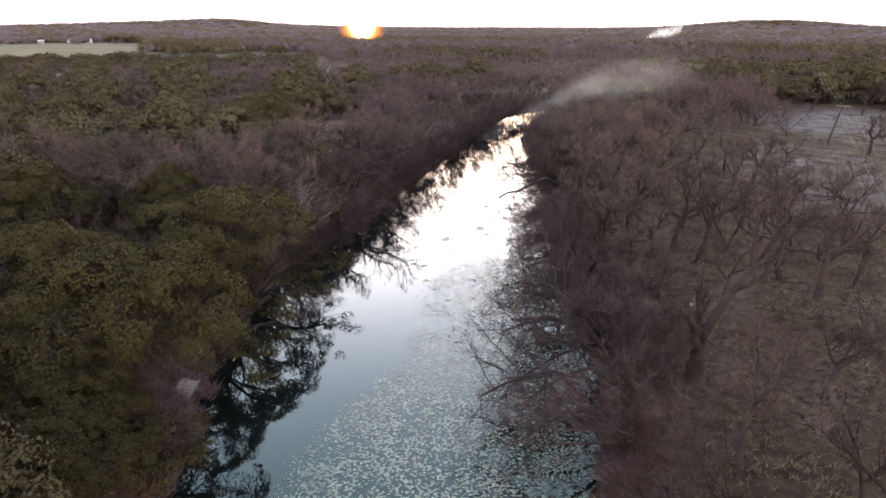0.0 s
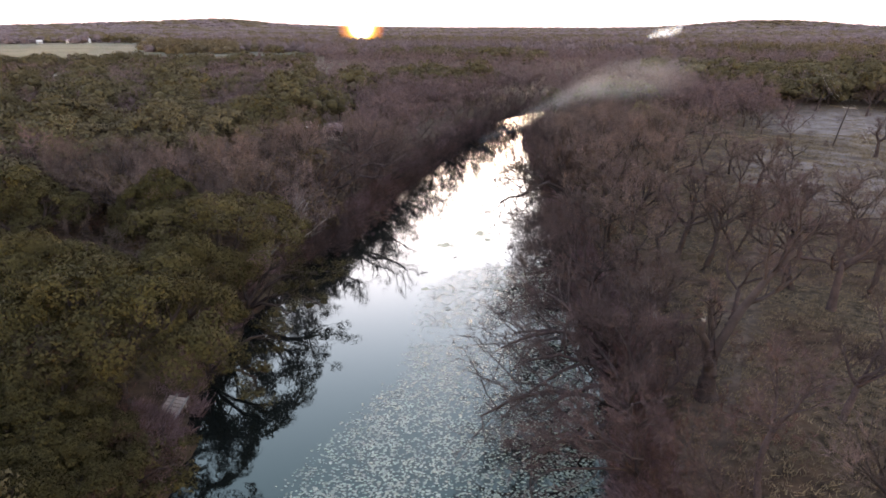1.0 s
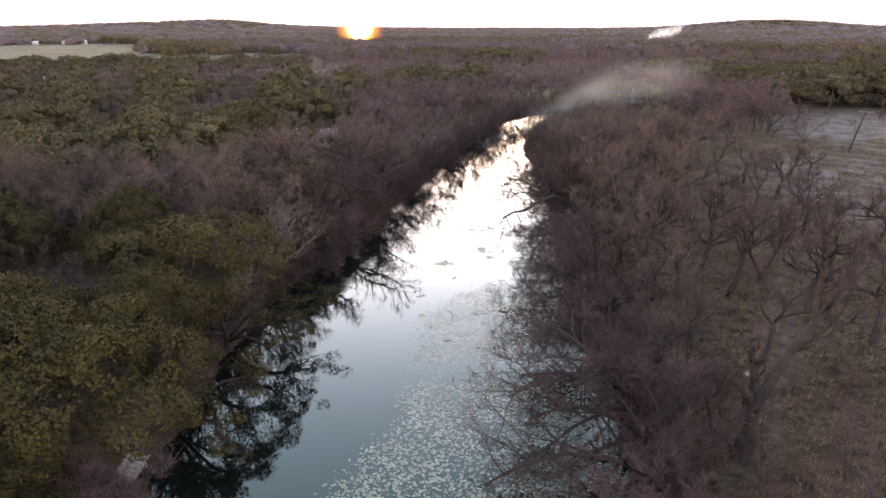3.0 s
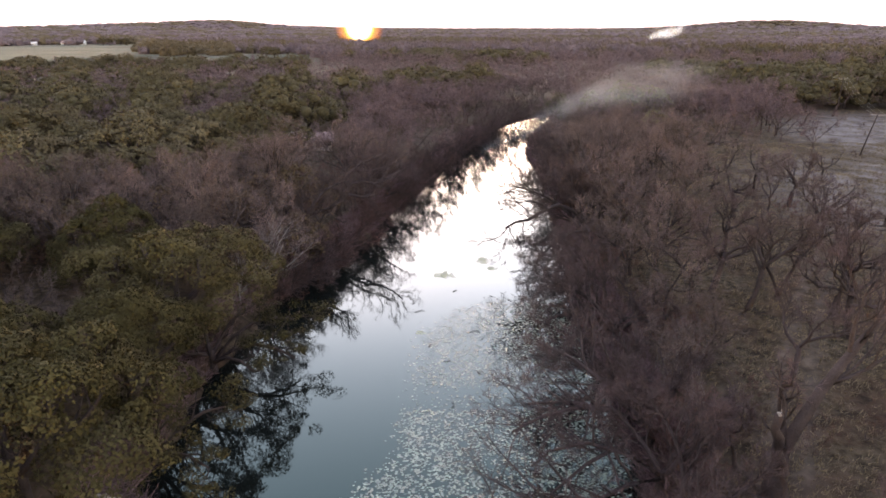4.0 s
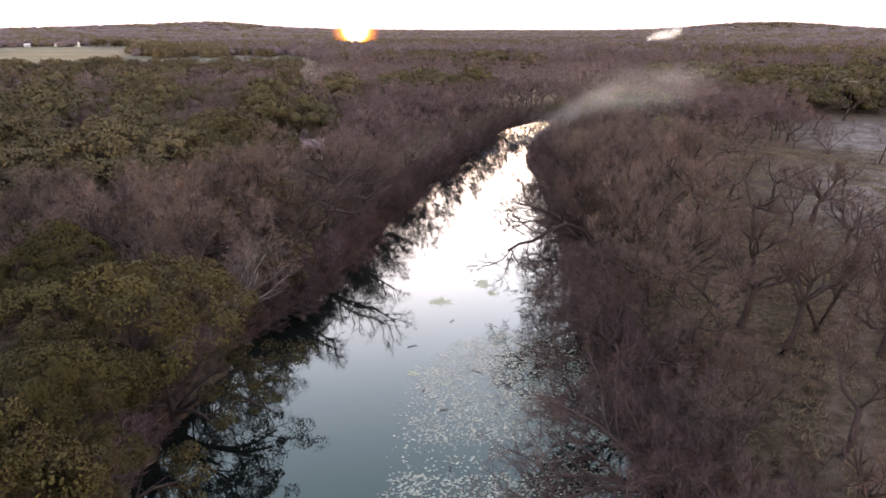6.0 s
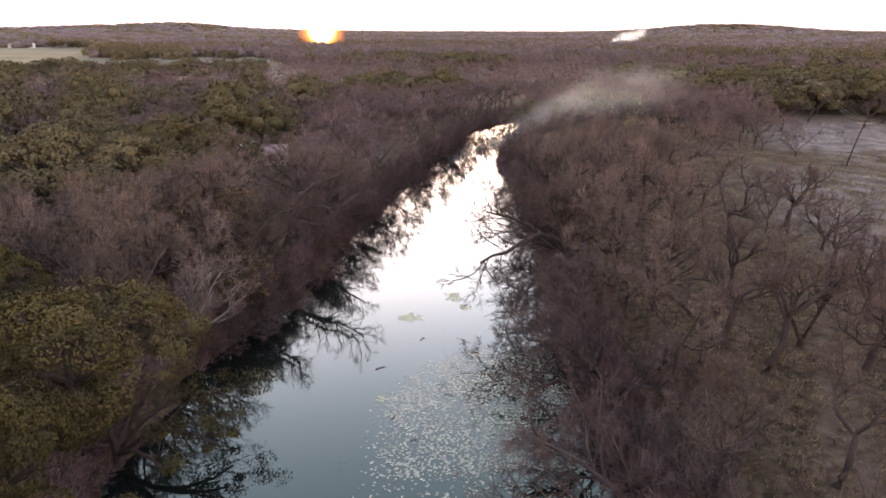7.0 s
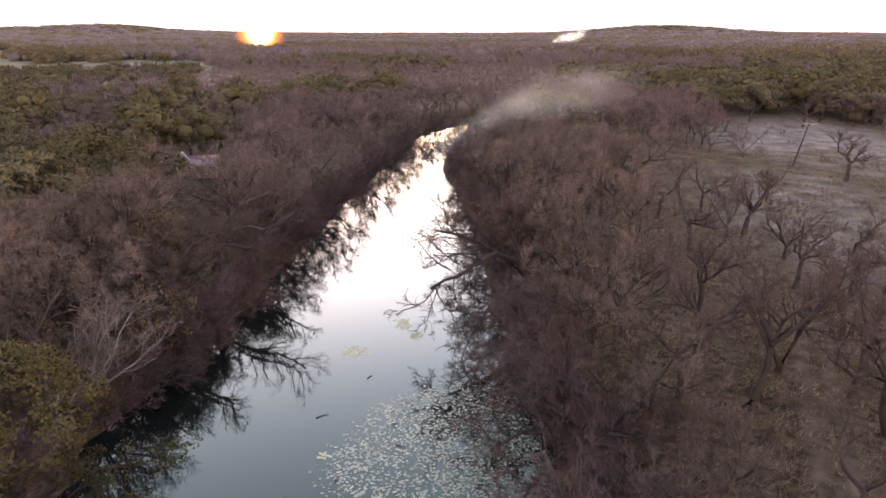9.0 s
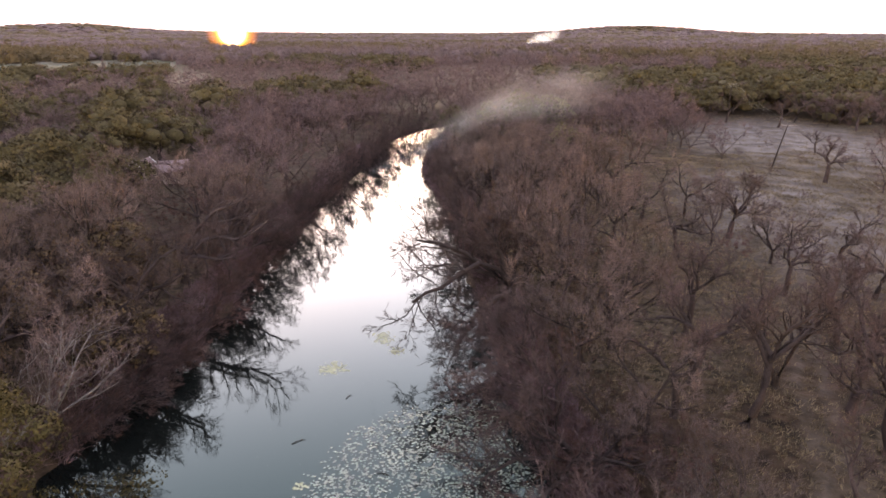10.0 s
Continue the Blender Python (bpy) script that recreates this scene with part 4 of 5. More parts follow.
# ---- woods behind ----
def join(name, label, rows):
    """One mesh of many trees: rows of mesh and pose."""
    verts, loops, counts, mats, which, base = [], [], [], [], [], 0
    for me, m in rows:
        v = np.empty(len(me.vertices) * 3)
        me.vertices.foreach_get("co", v)
        mm = np.array(m)
        verts.append(v.reshape(-1, 3) @ mm[:3, :3].T + mm[:3, 3])
        k = np.empty(len(me.loops), np.int64)
        me.loops.foreach_get("vertex_index", k)
        loops.append(k + base)
        c = np.empty(len(me.polygons), np.int64)
        me.polygons.foreach_get("loop_total", c)
        counts.append(c)
        if me.materials[0] not in mats:
            mats.append(me.materials[0])
        which.append(np.full(len(c), mats.index(me.materials[0])))
        base += len(me.vertices)
    verts, loops, counts = np.concatenate(verts), np.concatenate(loops), np.concatenate(counts)
    out = bpy.data.meshes.new(name)
    out.vertices.add(len(verts))
    out.vertices.foreach_set("co", verts.ravel())
    out.loops.add(len(loops))
    out.loops.foreach_set("vertex_index", loops)
    out.polygons.add(len(counts))
    out.polygons.foreach_set("loop_start", np.concatenate([[0], np.cumsum(counts)[:-1]]))
    for m in mats:
        out.materials.append(m)
    out.polygons.foreach_set("material_index", np.concatenate(which))
    out.update(calc_edges=True)
    if all(me.name in SOFT for me, _ in rows):
        out.normals_split_custom_set_from_vertices(np.concatenate([SOFT[me.name] @ np.array(m.to_3x3().normalized()).T for me, m in rows]).tolist())
    return tagged(new(name, out), label, "woods", kind="stuff")


for x, y, tall in [(-107, 482, 9), (-122, 520, 8), (-150, 262, 10), (-158, 272, 10), (-168, 268, 10.5), (-142, 280, 10), (-180, 262, 10), (-192, 270, 10), (-134, 268, 9.5), (-205, 258, 10),
                   (-408, 862, 11), (-398, 858, 11), (-388, 866, 10), (-378, 860, 10), (-352, 880, 8), (-330, 890, 8)]:
    plant("oak_mid", x, y, tall, wide=1.1)
for k in range(46):
    a = radians(-37 + 27 * (k + dice.uniform(-0.4, 0.4)) / 46)
    rr = dice.uniform(306, 334)
    plant("oak_mid" if dice.random() < 0.7 else "bare_mid", rr * math.sin(a), rr * math.cos(a), dice.uniform(8.5, 11.5), wide=dice.uniform(0.9, 1.25))
r = 212.0
while r < 540:
    gap = 9.0 + (r - 212) * 0.012
    for k in range(int(1.72 * r / gap)):
        a = -0.86 + 1.72 * (k + dice.random()) * gap / (1.72 * r)
        rr = r + dice.uniform(-0.6, 0.6) * gap
        x, y = rr * math.sin(a), rr * math.cos(a)
        if meadow(x, y) > 0.2 or frost(x, y) > 0.2 or bank(x, y) < 3:
            continue
        if dice.random() < (rr - 470) / 60:
            continue
        green = 0.5 + 0.5 * math.sin(x * 0.021 + 1.3) * math.sin(y * 0.017 + x * 0.008) + (0.2 if x > 0.45 * y else 0.0) > dice.uniform(0.5, 1.1)
        plant("oak_far_mid" if green else "bare_far_mid", x, y, dice.uniform(7.5, 11), wide=1.1)
    r += gap * 0.9
join("bare_woods", "woods of leafless grey-brown trees along the river", [row for row in MASS if row[0].name not in SOFT])
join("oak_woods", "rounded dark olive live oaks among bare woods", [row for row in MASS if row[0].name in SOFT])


# ---- far woods ----
def woods(name, label, seed, near, far, step, tufts, size, sliver, mat, leafy_side):
    """Woods too far off to count: each tree a lumpy dome bristling with tufts."""
    g = np.random.default_rng(seed)
    verts, faces, base = [], [], 0
    r = near
    rings, seg = ((0.8, 0.05), (0.88, 0.36), (0.7, 0.62), (0.4, 0.8)), 8
    q = np.linspace(0, 2 * np.pi, seg, endpoint=False)
    while r < far:
        gap = max(step, r * 0.013)
        cols = int(1.75 * r / gap)
        a = np.linspace(-0.88, 0.88, cols) + g.uniform(-0.5, 0.5, cols) * 1.75 / cols
        rr = r + g.uniform(-0.6, 0.6, cols) * gap
        x, y = rr * np.sin(a), rr * np.cos(a)
        patch = 0.5 + 0.5 * np.sin(x * 0.011 + 1.3) * np.sin(y * 0.009 + x * 0.004) + 0.25 * np.sin(x * 0.05 + y * 0.03)
        keep = ((patch + g.uniform(-0.3, 0.3, cols) > 0.55) == leafy_side) & (meadow(x, y) < 0.25) & (bank(x, y) > 3) & (frost(x, y) < 0.2) & (g.uniform(0, 1, cols) < (rr - 440) / 110)
        for px, py in zip(x[keep], y[keep]):
            w = gap * g.uniform(0.45, 0.8)
            tall = g.uniform(5, 10.5) * (1 + 0.00006 * r)
            pz = float(height(px, py))
            m = int(max(10, tufts * min(1, (500 / r) ** 2)))
            d = g.normal(size=(m, 3))
            d[:, 2] = np.abs(d[:, 2]) * 0.9 + 0.1
            d /= np.linalg.norm(d, axis=1)[:, None]
            p = np.array([px, py, pz + tall * 0.28]) + d * g.uniform(0.6, 1.08, m)[:, None] * np.array([w, w, tall * 0.72])
            ax = d + g.normal(size=(m, 3)) * 0.6
            cr = np.cross(ax, g.normal(size=(m, 3)))
            cr /= np.linalg.norm(cr, axis=1)[:, None]
            s = size * max(1, r / 1100) * g.uniform(0.5, 1.2, m)[:, None]
            tri = np.stack([p - cr * s * sliver, p + cr * s * sliver, p + ax * s], 1).reshape(-1, 3)
            dome = []
            for f, h in rings:
                j = f * w * g.uniform(0.66, 1.12, seg)
                dome.append(np.stack([px + j * np.cos(q), py + j * np.sin(q), pz + tall * (h + g.uniform(-0.1, 0.09, seg))], 1))
            verts.append(np.concatenate([tri, *dome, [[px, py, pz + tall * 0.88]]]))
            faces += [(base + 3 * k, base + 3 * k + 1, base + 3 * k + 2) for k in range(m)]
            b0 = base + 3 * m
            for h in range(3):
                faces += [(b0 + h * seg + k, b0 + h * seg + (k + 1) % seg, b0 + (h + 1) * seg + (k + 1) % seg, b0 + (h + 1) * seg + k) for k in range(seg)]
            faces += [(b0 + 3 * seg + k, b0 + 3 * seg + (k + 1) % seg, b0 + 4 * seg) for k in range(seg)]
            base += 3 * m + 4 * seg + 1
        r += gap * 0.95
    me = bpy.data.meshes.new(name)
    me.from_pydata(np.concatenate(verts).tolist(), [], faces)
    me.materials.append(mat)
    return tagged(new(name, me), label, "woods", kind="stuff")


# both base colours are raised to paint distance haze on the far woods
FAR_LEAF = material("far_oak_leaf", (0.0248, 0.0183, 0.0115), (0.0465, 0.0351, 0.0207), 0.05, rough=0.95, island=0.14, bump=0.5, fine=6)
FAR_TWIG = material("far_twig", (0.0335, 0.0243, 0.0252), (0.0568, 0.0414, 0.0429), 0.05, rough=0.95, island=0.14, bump=0.5, fine=6)
woods("far_oak_woods", "distant dark green oak woods out to the horizon", 3, 440, 3600, 8.5, 130, 1.1, 0.48, FAR_LEAF, True)
woods("far_bare_woods", "distant leafless brown woods out to the horizon", 4, 440, 3600, 8.5, 130, 1.6, 0.15, FAR_TWIG, False)


# ---- on the water ----
def lily_zone(x, y):
    left = np.interp(y, [8, 27, 31, 37, 41, 50, 57, 62, 64], [-10, -8.6, -7.6, -4.6, -2.2, -1.2, -0.2, 2.8, 6])
    dense = np.where(y < 46, 1.0, np.where(y < 49, 0.25, 0.85))
    lumpy = 0.55 + 0.45 * np.sin(x * 0.9 + 1.2 * np.sin(y * 0.5)) * np.sin(y * 0.8 + x * 0.3)
    return smooth(-0.8, 1.6, x - left) * (1 - smooth(62, 65, y)) * dense * (0.45 + 0.75 * lumpy) * smooth(10, 22, y) * smooth(0.4, 2.0, -bank(x, y))


def lilies():
    g = np.random.default_rng(12)
    x, y = g.uniform(-11, 13, 52000), g.uniform(10, 65, 52000)
    keep = g.uniform(0, 1, 52000) < lily_zone(x, y)
    verts, faces = [], []
    for px, py in zip(x[keep], y[keep]):
        r = g.uniform(0.04, 0.11)
        a0, tilt, n = g.uniform(0, 6.28), g.uniform(0, 0.12), 8
        b = len(verts)
        verts.append((px, py, 0.012))
        for k in range(n):
            w = a0 + 5.7 * k / (n - 1)
            rr = r * g.uniform(0.86, 1.08)
            verts.append((px + rr * math.cos(w), py + rr * math.sin(w) * 0.9, 0.012 + tilt * r * (1 + math.cos(w - a0))))
        faces += [(b, b + k, b + k + 1) for k in range(1, n)]
    me = bpy.data.meshes.new("lily_pads")
    me.from_pydata(verts, [], faces)
    me.materials.append(LILY)
    tagged(new("lily_pads", me), "pale green lily pads floating close together on still water", "lily pads", kind="stuff")


lilies()


def scum(x, y, rx, ry, seed):
    """A loose raft of pond weed: many small lumpy scraps at the surface."""
    g = random.Random(seed)
    verts, faces = [], []
    for _ in range(int(110 * rx * ry)):
        a, f = g.uniform(0, 6.28), g.random() ** 0.7 * g.uniform(0.6, 1.15)
        px, py, r = rx * f * math.cos(a), ry * f * math.sin(a), g.uniform(0.04, 0.13)
        b, n = len(verts), 6
        verts.append((px, py, 0.014))
        for k in range(n):
            rr = r * g.uniform(0.6, 1.2)
            verts.append((px + rr * math.cos(1.047 * k), py + rr * math.sin(1.047 * k), g.uniform(0.003, 0.01)))
        faces += [(b, b + 1 + k, b + 1 + (k + 1) % n) for k in range(n)]
    me = bpy.data.meshes.new("weed_mat")
    me.from_pydata(verts, [], faces)
    me.materials.append(ALGAE)
    ob = tagged(new("pond_weed", me), "pale green raft of floating pond weed", "pond weed", "rafts of pond weed", kind="stuff")
    ob.location = (x, y, 0.002)


for k, (x, y, rx, ry) in enumerate([(2.1, 70.3, 1.3, 1.1), (6.4, 74.5, 0.9, 1.3), (7.2, 72.0, 0.7, 0.8), (-0.2, 57.4, 0.5, 0.4)]):
    scum(x, y, rx, ry, k)
for k, (x, y, turn, size) in enumerate([(-0.4, 61.5, 20, 0.45), (2.0, 46.5, 60, 0.3), (3.6, 43.0, 120, 0.3), (1.8, 52.5, 10, 0.3), (0.4, 55.0, 80, 0.25), (4.4, 57.5, 140, 0.4), (3.0, 66.0, 40, 0.3)]):
    g = random.Random(k)
    stick = Shape()
    pts = [Vector((-size, 0, 0.02)), Vector((-0.3 * size, g.uniform(-0.1, 0.1), 0.05)), Vector((0.4 * size, g.uniform(-0.15, 0.15), 0.03)), Vector((size, g.uniform(-0.3, 0.3), 0.06))]
    stick.tube(pts, [0.035, 0.03, 0.022, 0.01], 5)
    stick.tube([pts[2], pts[2] + Vector((0.2, 0.25, 0.1))], [0.02, 0.006], 4)
    ob = tagged(new("driftwood", stick.mesh("driftwood", BARK, True)), "small dark stick floating on the water", "driftwood", "floating sticks")
    ob.matrix_world = pose(x, y, 0, 0, 0, turn)


g = np.random.default_rng(31)
n = 150
px, py = g.uniform(-3, 9, n), g.uniform(38, 70, n)
ang, size = g.uniform(0, 6.28, n), g.uniform(0.025, 0.06, n)
ux, uy = np.cos(ang) * size, np.sin(ang) * size
flat = np.full(n, 0.014)
v = np.stack([np.stack([px - ux, py - uy, flat], 1), np.stack([px + uy * 0.6, py - ux * 0.6, flat + 0.012], 1), np.stack([px + ux, py + uy, flat], 1), np.stack([px - uy * 0.6, py + ux * 0.6, flat + 0.02], 1)], 1).reshape(-1, 3)
me = bpy.data.meshes.new("fallen_leaves")
me.from_pydata(v.tolist(), [], np.arange(4 * n).reshape(-1, 4).tolist())
me.materials.append(BARK)
tagged(new("fallen_leaves", me), "small dark fallen leaves scattered on still water", "leaves", kind="stuff")


# ---- built things ----
def part(name, bm, mat, parent, label=""):
    me = bpy.data.meshes.new(name)
    bm.to_mesh(me)
    bm.free()
    me.materials.append(mat)
    ob = new(name, me)
    ob.parent = parent
    return tagged(ob, label)


def box(x0, x1, y0, y1, z0, z1, bm=None, bevel=0.0):
    bm = bm or bmesh.new()
    made = bmesh.ops.create_cube(bm, size=1, matrix=Matrix.Translation(((x0 + x1) / 2, (y0 + y1) / 2, (z0 + z1) / 2)) @ Matrix.Diagonal((x1 - x0, y1 - y0, z1 - z0, 1)))
    if bevel:
        bmesh.ops.bevel(bm, geom=list({e for v in made["verts"] for e in v.link_edges}), offset=bevel, segments=1, affect="EDGES")
    return bm


def gable(w, d, eave, ridge, over=0.4, thick=0.1):
    """A ridged roof along x, with corrugations."""
    bm = bmesh.new()
    n = max(6, int((w + 2 * over) / 0.35))
    for side in (-1, 1):
        rows = []
        for k in range(n + 1):
            x = -w / 2 - over + (w + 2 * over) * k / n
            lift = 0.04 * (k % 2)
            rows.append([bm.verts.new((x, side * (d / 2 + over), eave - over * (ridge - eave) / (d / 2) + lift)), bm.verts.new((x, 0, ridge + lift)),
                         bm.verts.new((x, side * (d / 2 + over), eave - over * (ridge - eave) / (d / 2) + lift - thick)), bm.verts.new((x, 0, ridge + lift - thick))])
        for a, b in zip(rows, rows[1:]):
            bm.faces.new((a[0], b[0], b[1], a[1]))
            bm.faces.new((a[2], a[3], b[3], b[2]))
            bm.faces.new((a[0], a[2], b[2], b[0]))
        for a in (rows[0], rows[-1]):
            bm.faces.new((a[0], a[1], a[3], a[2]))
    return bm


def house(name, label, x, y, turn, w, d, eave, ridge, wall_mat, roof_mat, edge_mat=None):
    edge_mat = edge_mat or roof_mat
    root = tagged(new(name), label, "house")
    root.matrix_world = pose(x, y, float(height(x, y)), 0, 0, turn)
    for k, (x0, x1, y0, y1) in enumerate([(-w / 2, w / 2, -d / 2, -d / 2 + 0.15), (-w / 2, w / 2, d / 2 - 0.15, d / 2), (-w / 2, -w / 2 + 0.15, -d / 2 + 0.15, d / 2 - 0.15), (w / 2 - 0.15, w / 2, -d / 2 + 0.15, d / 2 - 0.15)]):
        bm = box(x0, x1, y0, y1, -0.3, eave)
        if k > 1:
            a, b, c = bm.verts.new((x0, y0, eave)), bm.verts.new((x0, y1, eave)), bm.verts.new((x0, 0, ridge - 0.1))
            e, f, g = bm.verts.new((x1, y0, eave)), bm.verts.new((x1, y1, eave)), bm.verts.new((x1, 0, ridge - 0.1))
            for face in ((a, b, c), (e, g, f), (a, c, g, e), (b, f, g, c)):
                bm.faces.new(face)
        part("wall", bm, wall_mat, root)
    part("roof", gable(w, d, eave, ridge), roof_mat, root)
    part("door", box(-0.45, 0.45, -d / 2 - 0.05, -d / 2 - 0.003, 0, 2.0, bevel=0.02), WALLS, root)
    for x0 in (-w * 0.36, w * 0.22):
        win = part("window", box(x0, x0 + 0.9, -d / 2 - 0.04, -d / 2 - 0.003, 0.9, 1.9, bevel=0.02), wall_mat, root)
        part("pane", box(x0 + 0.08, x0 + 0.82, -d / 2 - 0.05, -d / 2 - 0.043, 0.98, 1.82), BARK, win, "dark glass")
    for u in (-w / 2 - 0.42, w / 2 + 0.42):
        for v in (-1, 1):
            edge = Shape()
            edge.tube([Vector((u, v * (d / 2 + 0.35), eave - 0.15)), Vector((u, 0, ridge + 0.05))], [0.1, 0.1], 4)
            ob = new("bargeboard", edge.mesh("bargeboard", edge_mat))
            ob.parent = root
    return root


for x, y, tall in [(-18.2, 122.6, 2.6), (-20.0, 122.4, 2.7), (-22.4, 124.6, 2.4), (-16.9, 123.0, 2.8), (-24.6, 125.0, 2.6), (-21.2, 123.0, 2.5)]:
    plant("bush", x, y, tall)
house("cabin", "small riverside cabin with a rusted tin roof among bare trees", -18.6, 125.6, 8, 3.3, 3.2, 2.2, 3.3, WALLS, ROOF)
house("shed", "small tin-roofed shed beside a cabin", -23.4, 127.6, 62, 2.6, 2.2, 2.2, 3.3, WALLS, ROOF, PAINT)
house("farmhouse", "white farmhouse at the far side of a pasture", -447, 884, 10, 11, 7, 3, 5.5, PAINT, PAINT)
house("barn", "long white barn beside a pasture", -467, 889, -5, 14, 7, 3, 5, PAINT, ROOF)
house("stable", "low white stable beside a pasture", -500, 872, 15, 6, 5, 2.6, 4.2, PAINT, PAINT)


def ramp(x, y, z):
    """A short plank ramp lying on the sloping bank between two pale rails."""
    root = tagged(new("boat_ramp"), "weathered plank ramp with two white rails on a bank", "ramp")
    root.matrix_world = pose(x, y, z, 14, 10, -6) @ Matrix.Diagonal((1.35, 1.3, 1.1, 1))
    for k in range(7):
        part("plank", box(-0.42, 0.42, -0.75 + 0.22 * k, -0.75 + 0.22 * k + 0.19, 0, 0.04, bevel=0.008), WALLS, root)
    for u in (-0.1, 0.46):
        part("rail", box(u - 0.045, u + 0.045, -0.85, 0.9, 0.045, 0.11, bevel=0.015), PALE, root, "pale painted rail")
    for w in (-0.55, 0.55):
        part("sleeper", box(-0.45, 0.45, w - 0.06, w + 0.06, -0.5, -0.004, bevel=0.01), WALLS, root)


ramp(-16.35, 35.7, float(height(-16.35, 35.7)) + 0.42)

# the power line
POLES = [(30.5, 33.0, 7.6, 0.0), (76.0, 117.0, 7.4, 0.35), (109.0, 176.0, 9.0, 0.0)]
ENDS = []
line_turn = math.degrees(math.atan2(75, 44))
for x, y, tall, off in POLES:
    root = tagged(new("power_pole"), "leaning wooden power pole with a crossarm" if off else "wooden power pole with a crossarm", "power pole", "poles of the power line")
    z = float(height(x, y))
    root.matrix_world = pose(x, y, z, 0, 0, line_turn)
    shaft = Shape()
    shaft.tube([Vector((0, 0, -0.5)), Vector((0, -off * 2, tall * 0.5)), Vector((0, -off * 4, tall))], [0.13, 0.11, 0.09], 10)
    ob = new("pole", shaft.mesh("pole", BARK, True))
    ob.parent = root
    part("crossarm", box(-0.07, 0.07, -1.05 - off * 4, 1.05 - off * 4, tall - 0.35, tall - 0.22, bevel=0.015), PALE, root)
    row = []
    for w in (-0.95, 0.05, 0.95):
        cup = Shape()
        top = Vector((0.0, w - off * 4, tall - 0.22))
        cup.tube([top, top + Vector((0, 0, 0.06)), top + Vector((0, 0, 0.14)), top + Vector((0, 0, 0.2))], [0.03, 0.06, 0.05, 0.03], 8)
        ob = new("insulator", cup.mesh("insulator", STEEL, True))
        ob.parent = root
        row.append(root.matrix_world @ (top + Vector((0, 0, 0.2))))
    ENDS.append(row)
for a, b in zip(ENDS, ENDS[1:]):
    for p, q in zip(a, b):
        wire = Shape()
        wire.tube([p.lerp(q, k / 24) - Vector((0, 0, 0.9 * 4 * (k / 24) * (1 - k / 24))) for k in range(25)], [0.009] * 25, 4)
        tagged(new("power_line", wire.mesh("power_line", STEEL)), "thin pale overhead wire strung between wooden poles", "power line", "overhead wires")


# ---- dry grass ----
def tufts(count, x0, x1, y0, y1, seed):
    g = np.random.default_rng(seed)
    x, y = g.uniform(x0, x1, count), g.uniform(y0, y1, count)
    lumpy = 0.5 + 0.5 * np.sin(x * 0.7 + 2 * np.sin(y * 0.35)) * np.sin(y * 0.6 + x * 0.2)
    keep = (bank(x, y) > 2.5) & (track(x, y) < 0.75) & (g.uniform(0, 1, count) < 0.25 + 0.75 * lumpy) & (np.abs(x) < 0.85 * y + 12)
    x, y = x[keep], y[keep]
    z = height(x, y)
    n, blades = len(x), 4
    p = np.repeat(np.stack([x, y, z], 1), blades, 0) + g.normal(size=(n * blades, 3)) * np.array([0.12, 0.12, 0])
    d = g.normal(size=(n * blades, 3)) * np.array([0.16, 0.16, 0.05]) + np.array([0.07, 0.02, 0])
    d[:, 2] = g.uniform(0.1, 0.34, n * blades)
    side = np.cross(d, g.normal(size=d.shape))
    side /= np.linalg.norm(side, axis=1)[:, None]
    side *= 0.022
    v = np.stack([p - side, p + side, p + d], 1).reshape(-1, 3)
    me = bpy.data.meshes.new("dry_grass")
    me.from_pydata(v.tolist(), [], np.arange(len(v)).reshape(-1, 3).tolist())
    me.materials.append(GRASS)
    tagged(new("dry_grass", me), "tufts of dry tan grass on the river bank", "grass", kind="stuff")


tufts(110000, 12, 95, 20, 130, 6)
tufts(14000, 60, 130, 90, 180, 7)


def brush(count, seed):
    """Dark roots, reeds and dead stems hanging over the waterline on both banks."""
    g = np.random.default_rng(seed)
    y = 20 + 140 * g.uniform(0, 1, count) ** 1.3
    x = g.uniform(-24, 34, count)
    d = bank(x, y)
    keep = (d > -0.5) & (d < 2.6) & ~((x < 0) & ((np.abs(y - 35.6) < 0.9) | ((y > 38) & (y < 62) & (d < 0.3))))
    x, y = x[keep], y[keep]
    z = np.maximum(height(x, y), 0.0)
    n, stems = len(x), 6
    p = np.repeat(np.stack([x, y, z], 1), stems, 0) + g.normal(size=(n * stems, 3)) * np.array([0.15, 0.15, 0])
    way = g.normal(size=p.shape) * np.array([0.35, 0.35, 0]) + np.stack([np.where(p[:, 0] < np.interp(p[:, 1], [r[1] for r in RIVER], [r[0] for r in RIVER]), 0.3, -0.3), 0 * p[:, 0], g.uniform(0.2, 0.9, len(p))], 1)
    side = np.cross(way, g.normal(size=way.shape))
    side *= 0.026 / np.linalg.norm(side, axis=1)[:, None]
    v = np.stack([p - side, p + side, p + way], 1).reshape(-1, 3)
    me = bpy.data.meshes.new("bank_brush")
    me.from_pydata(v.tolist(), [], np.arange(len(v)).reshape(-1, 3).tolist())
    me.materials.append(TWIG)
    tagged(new("bank_brush", me), "dark tangled roots and dead stems along the waterline", "undergrowth", kind="stuff")


brush(170000, 8)


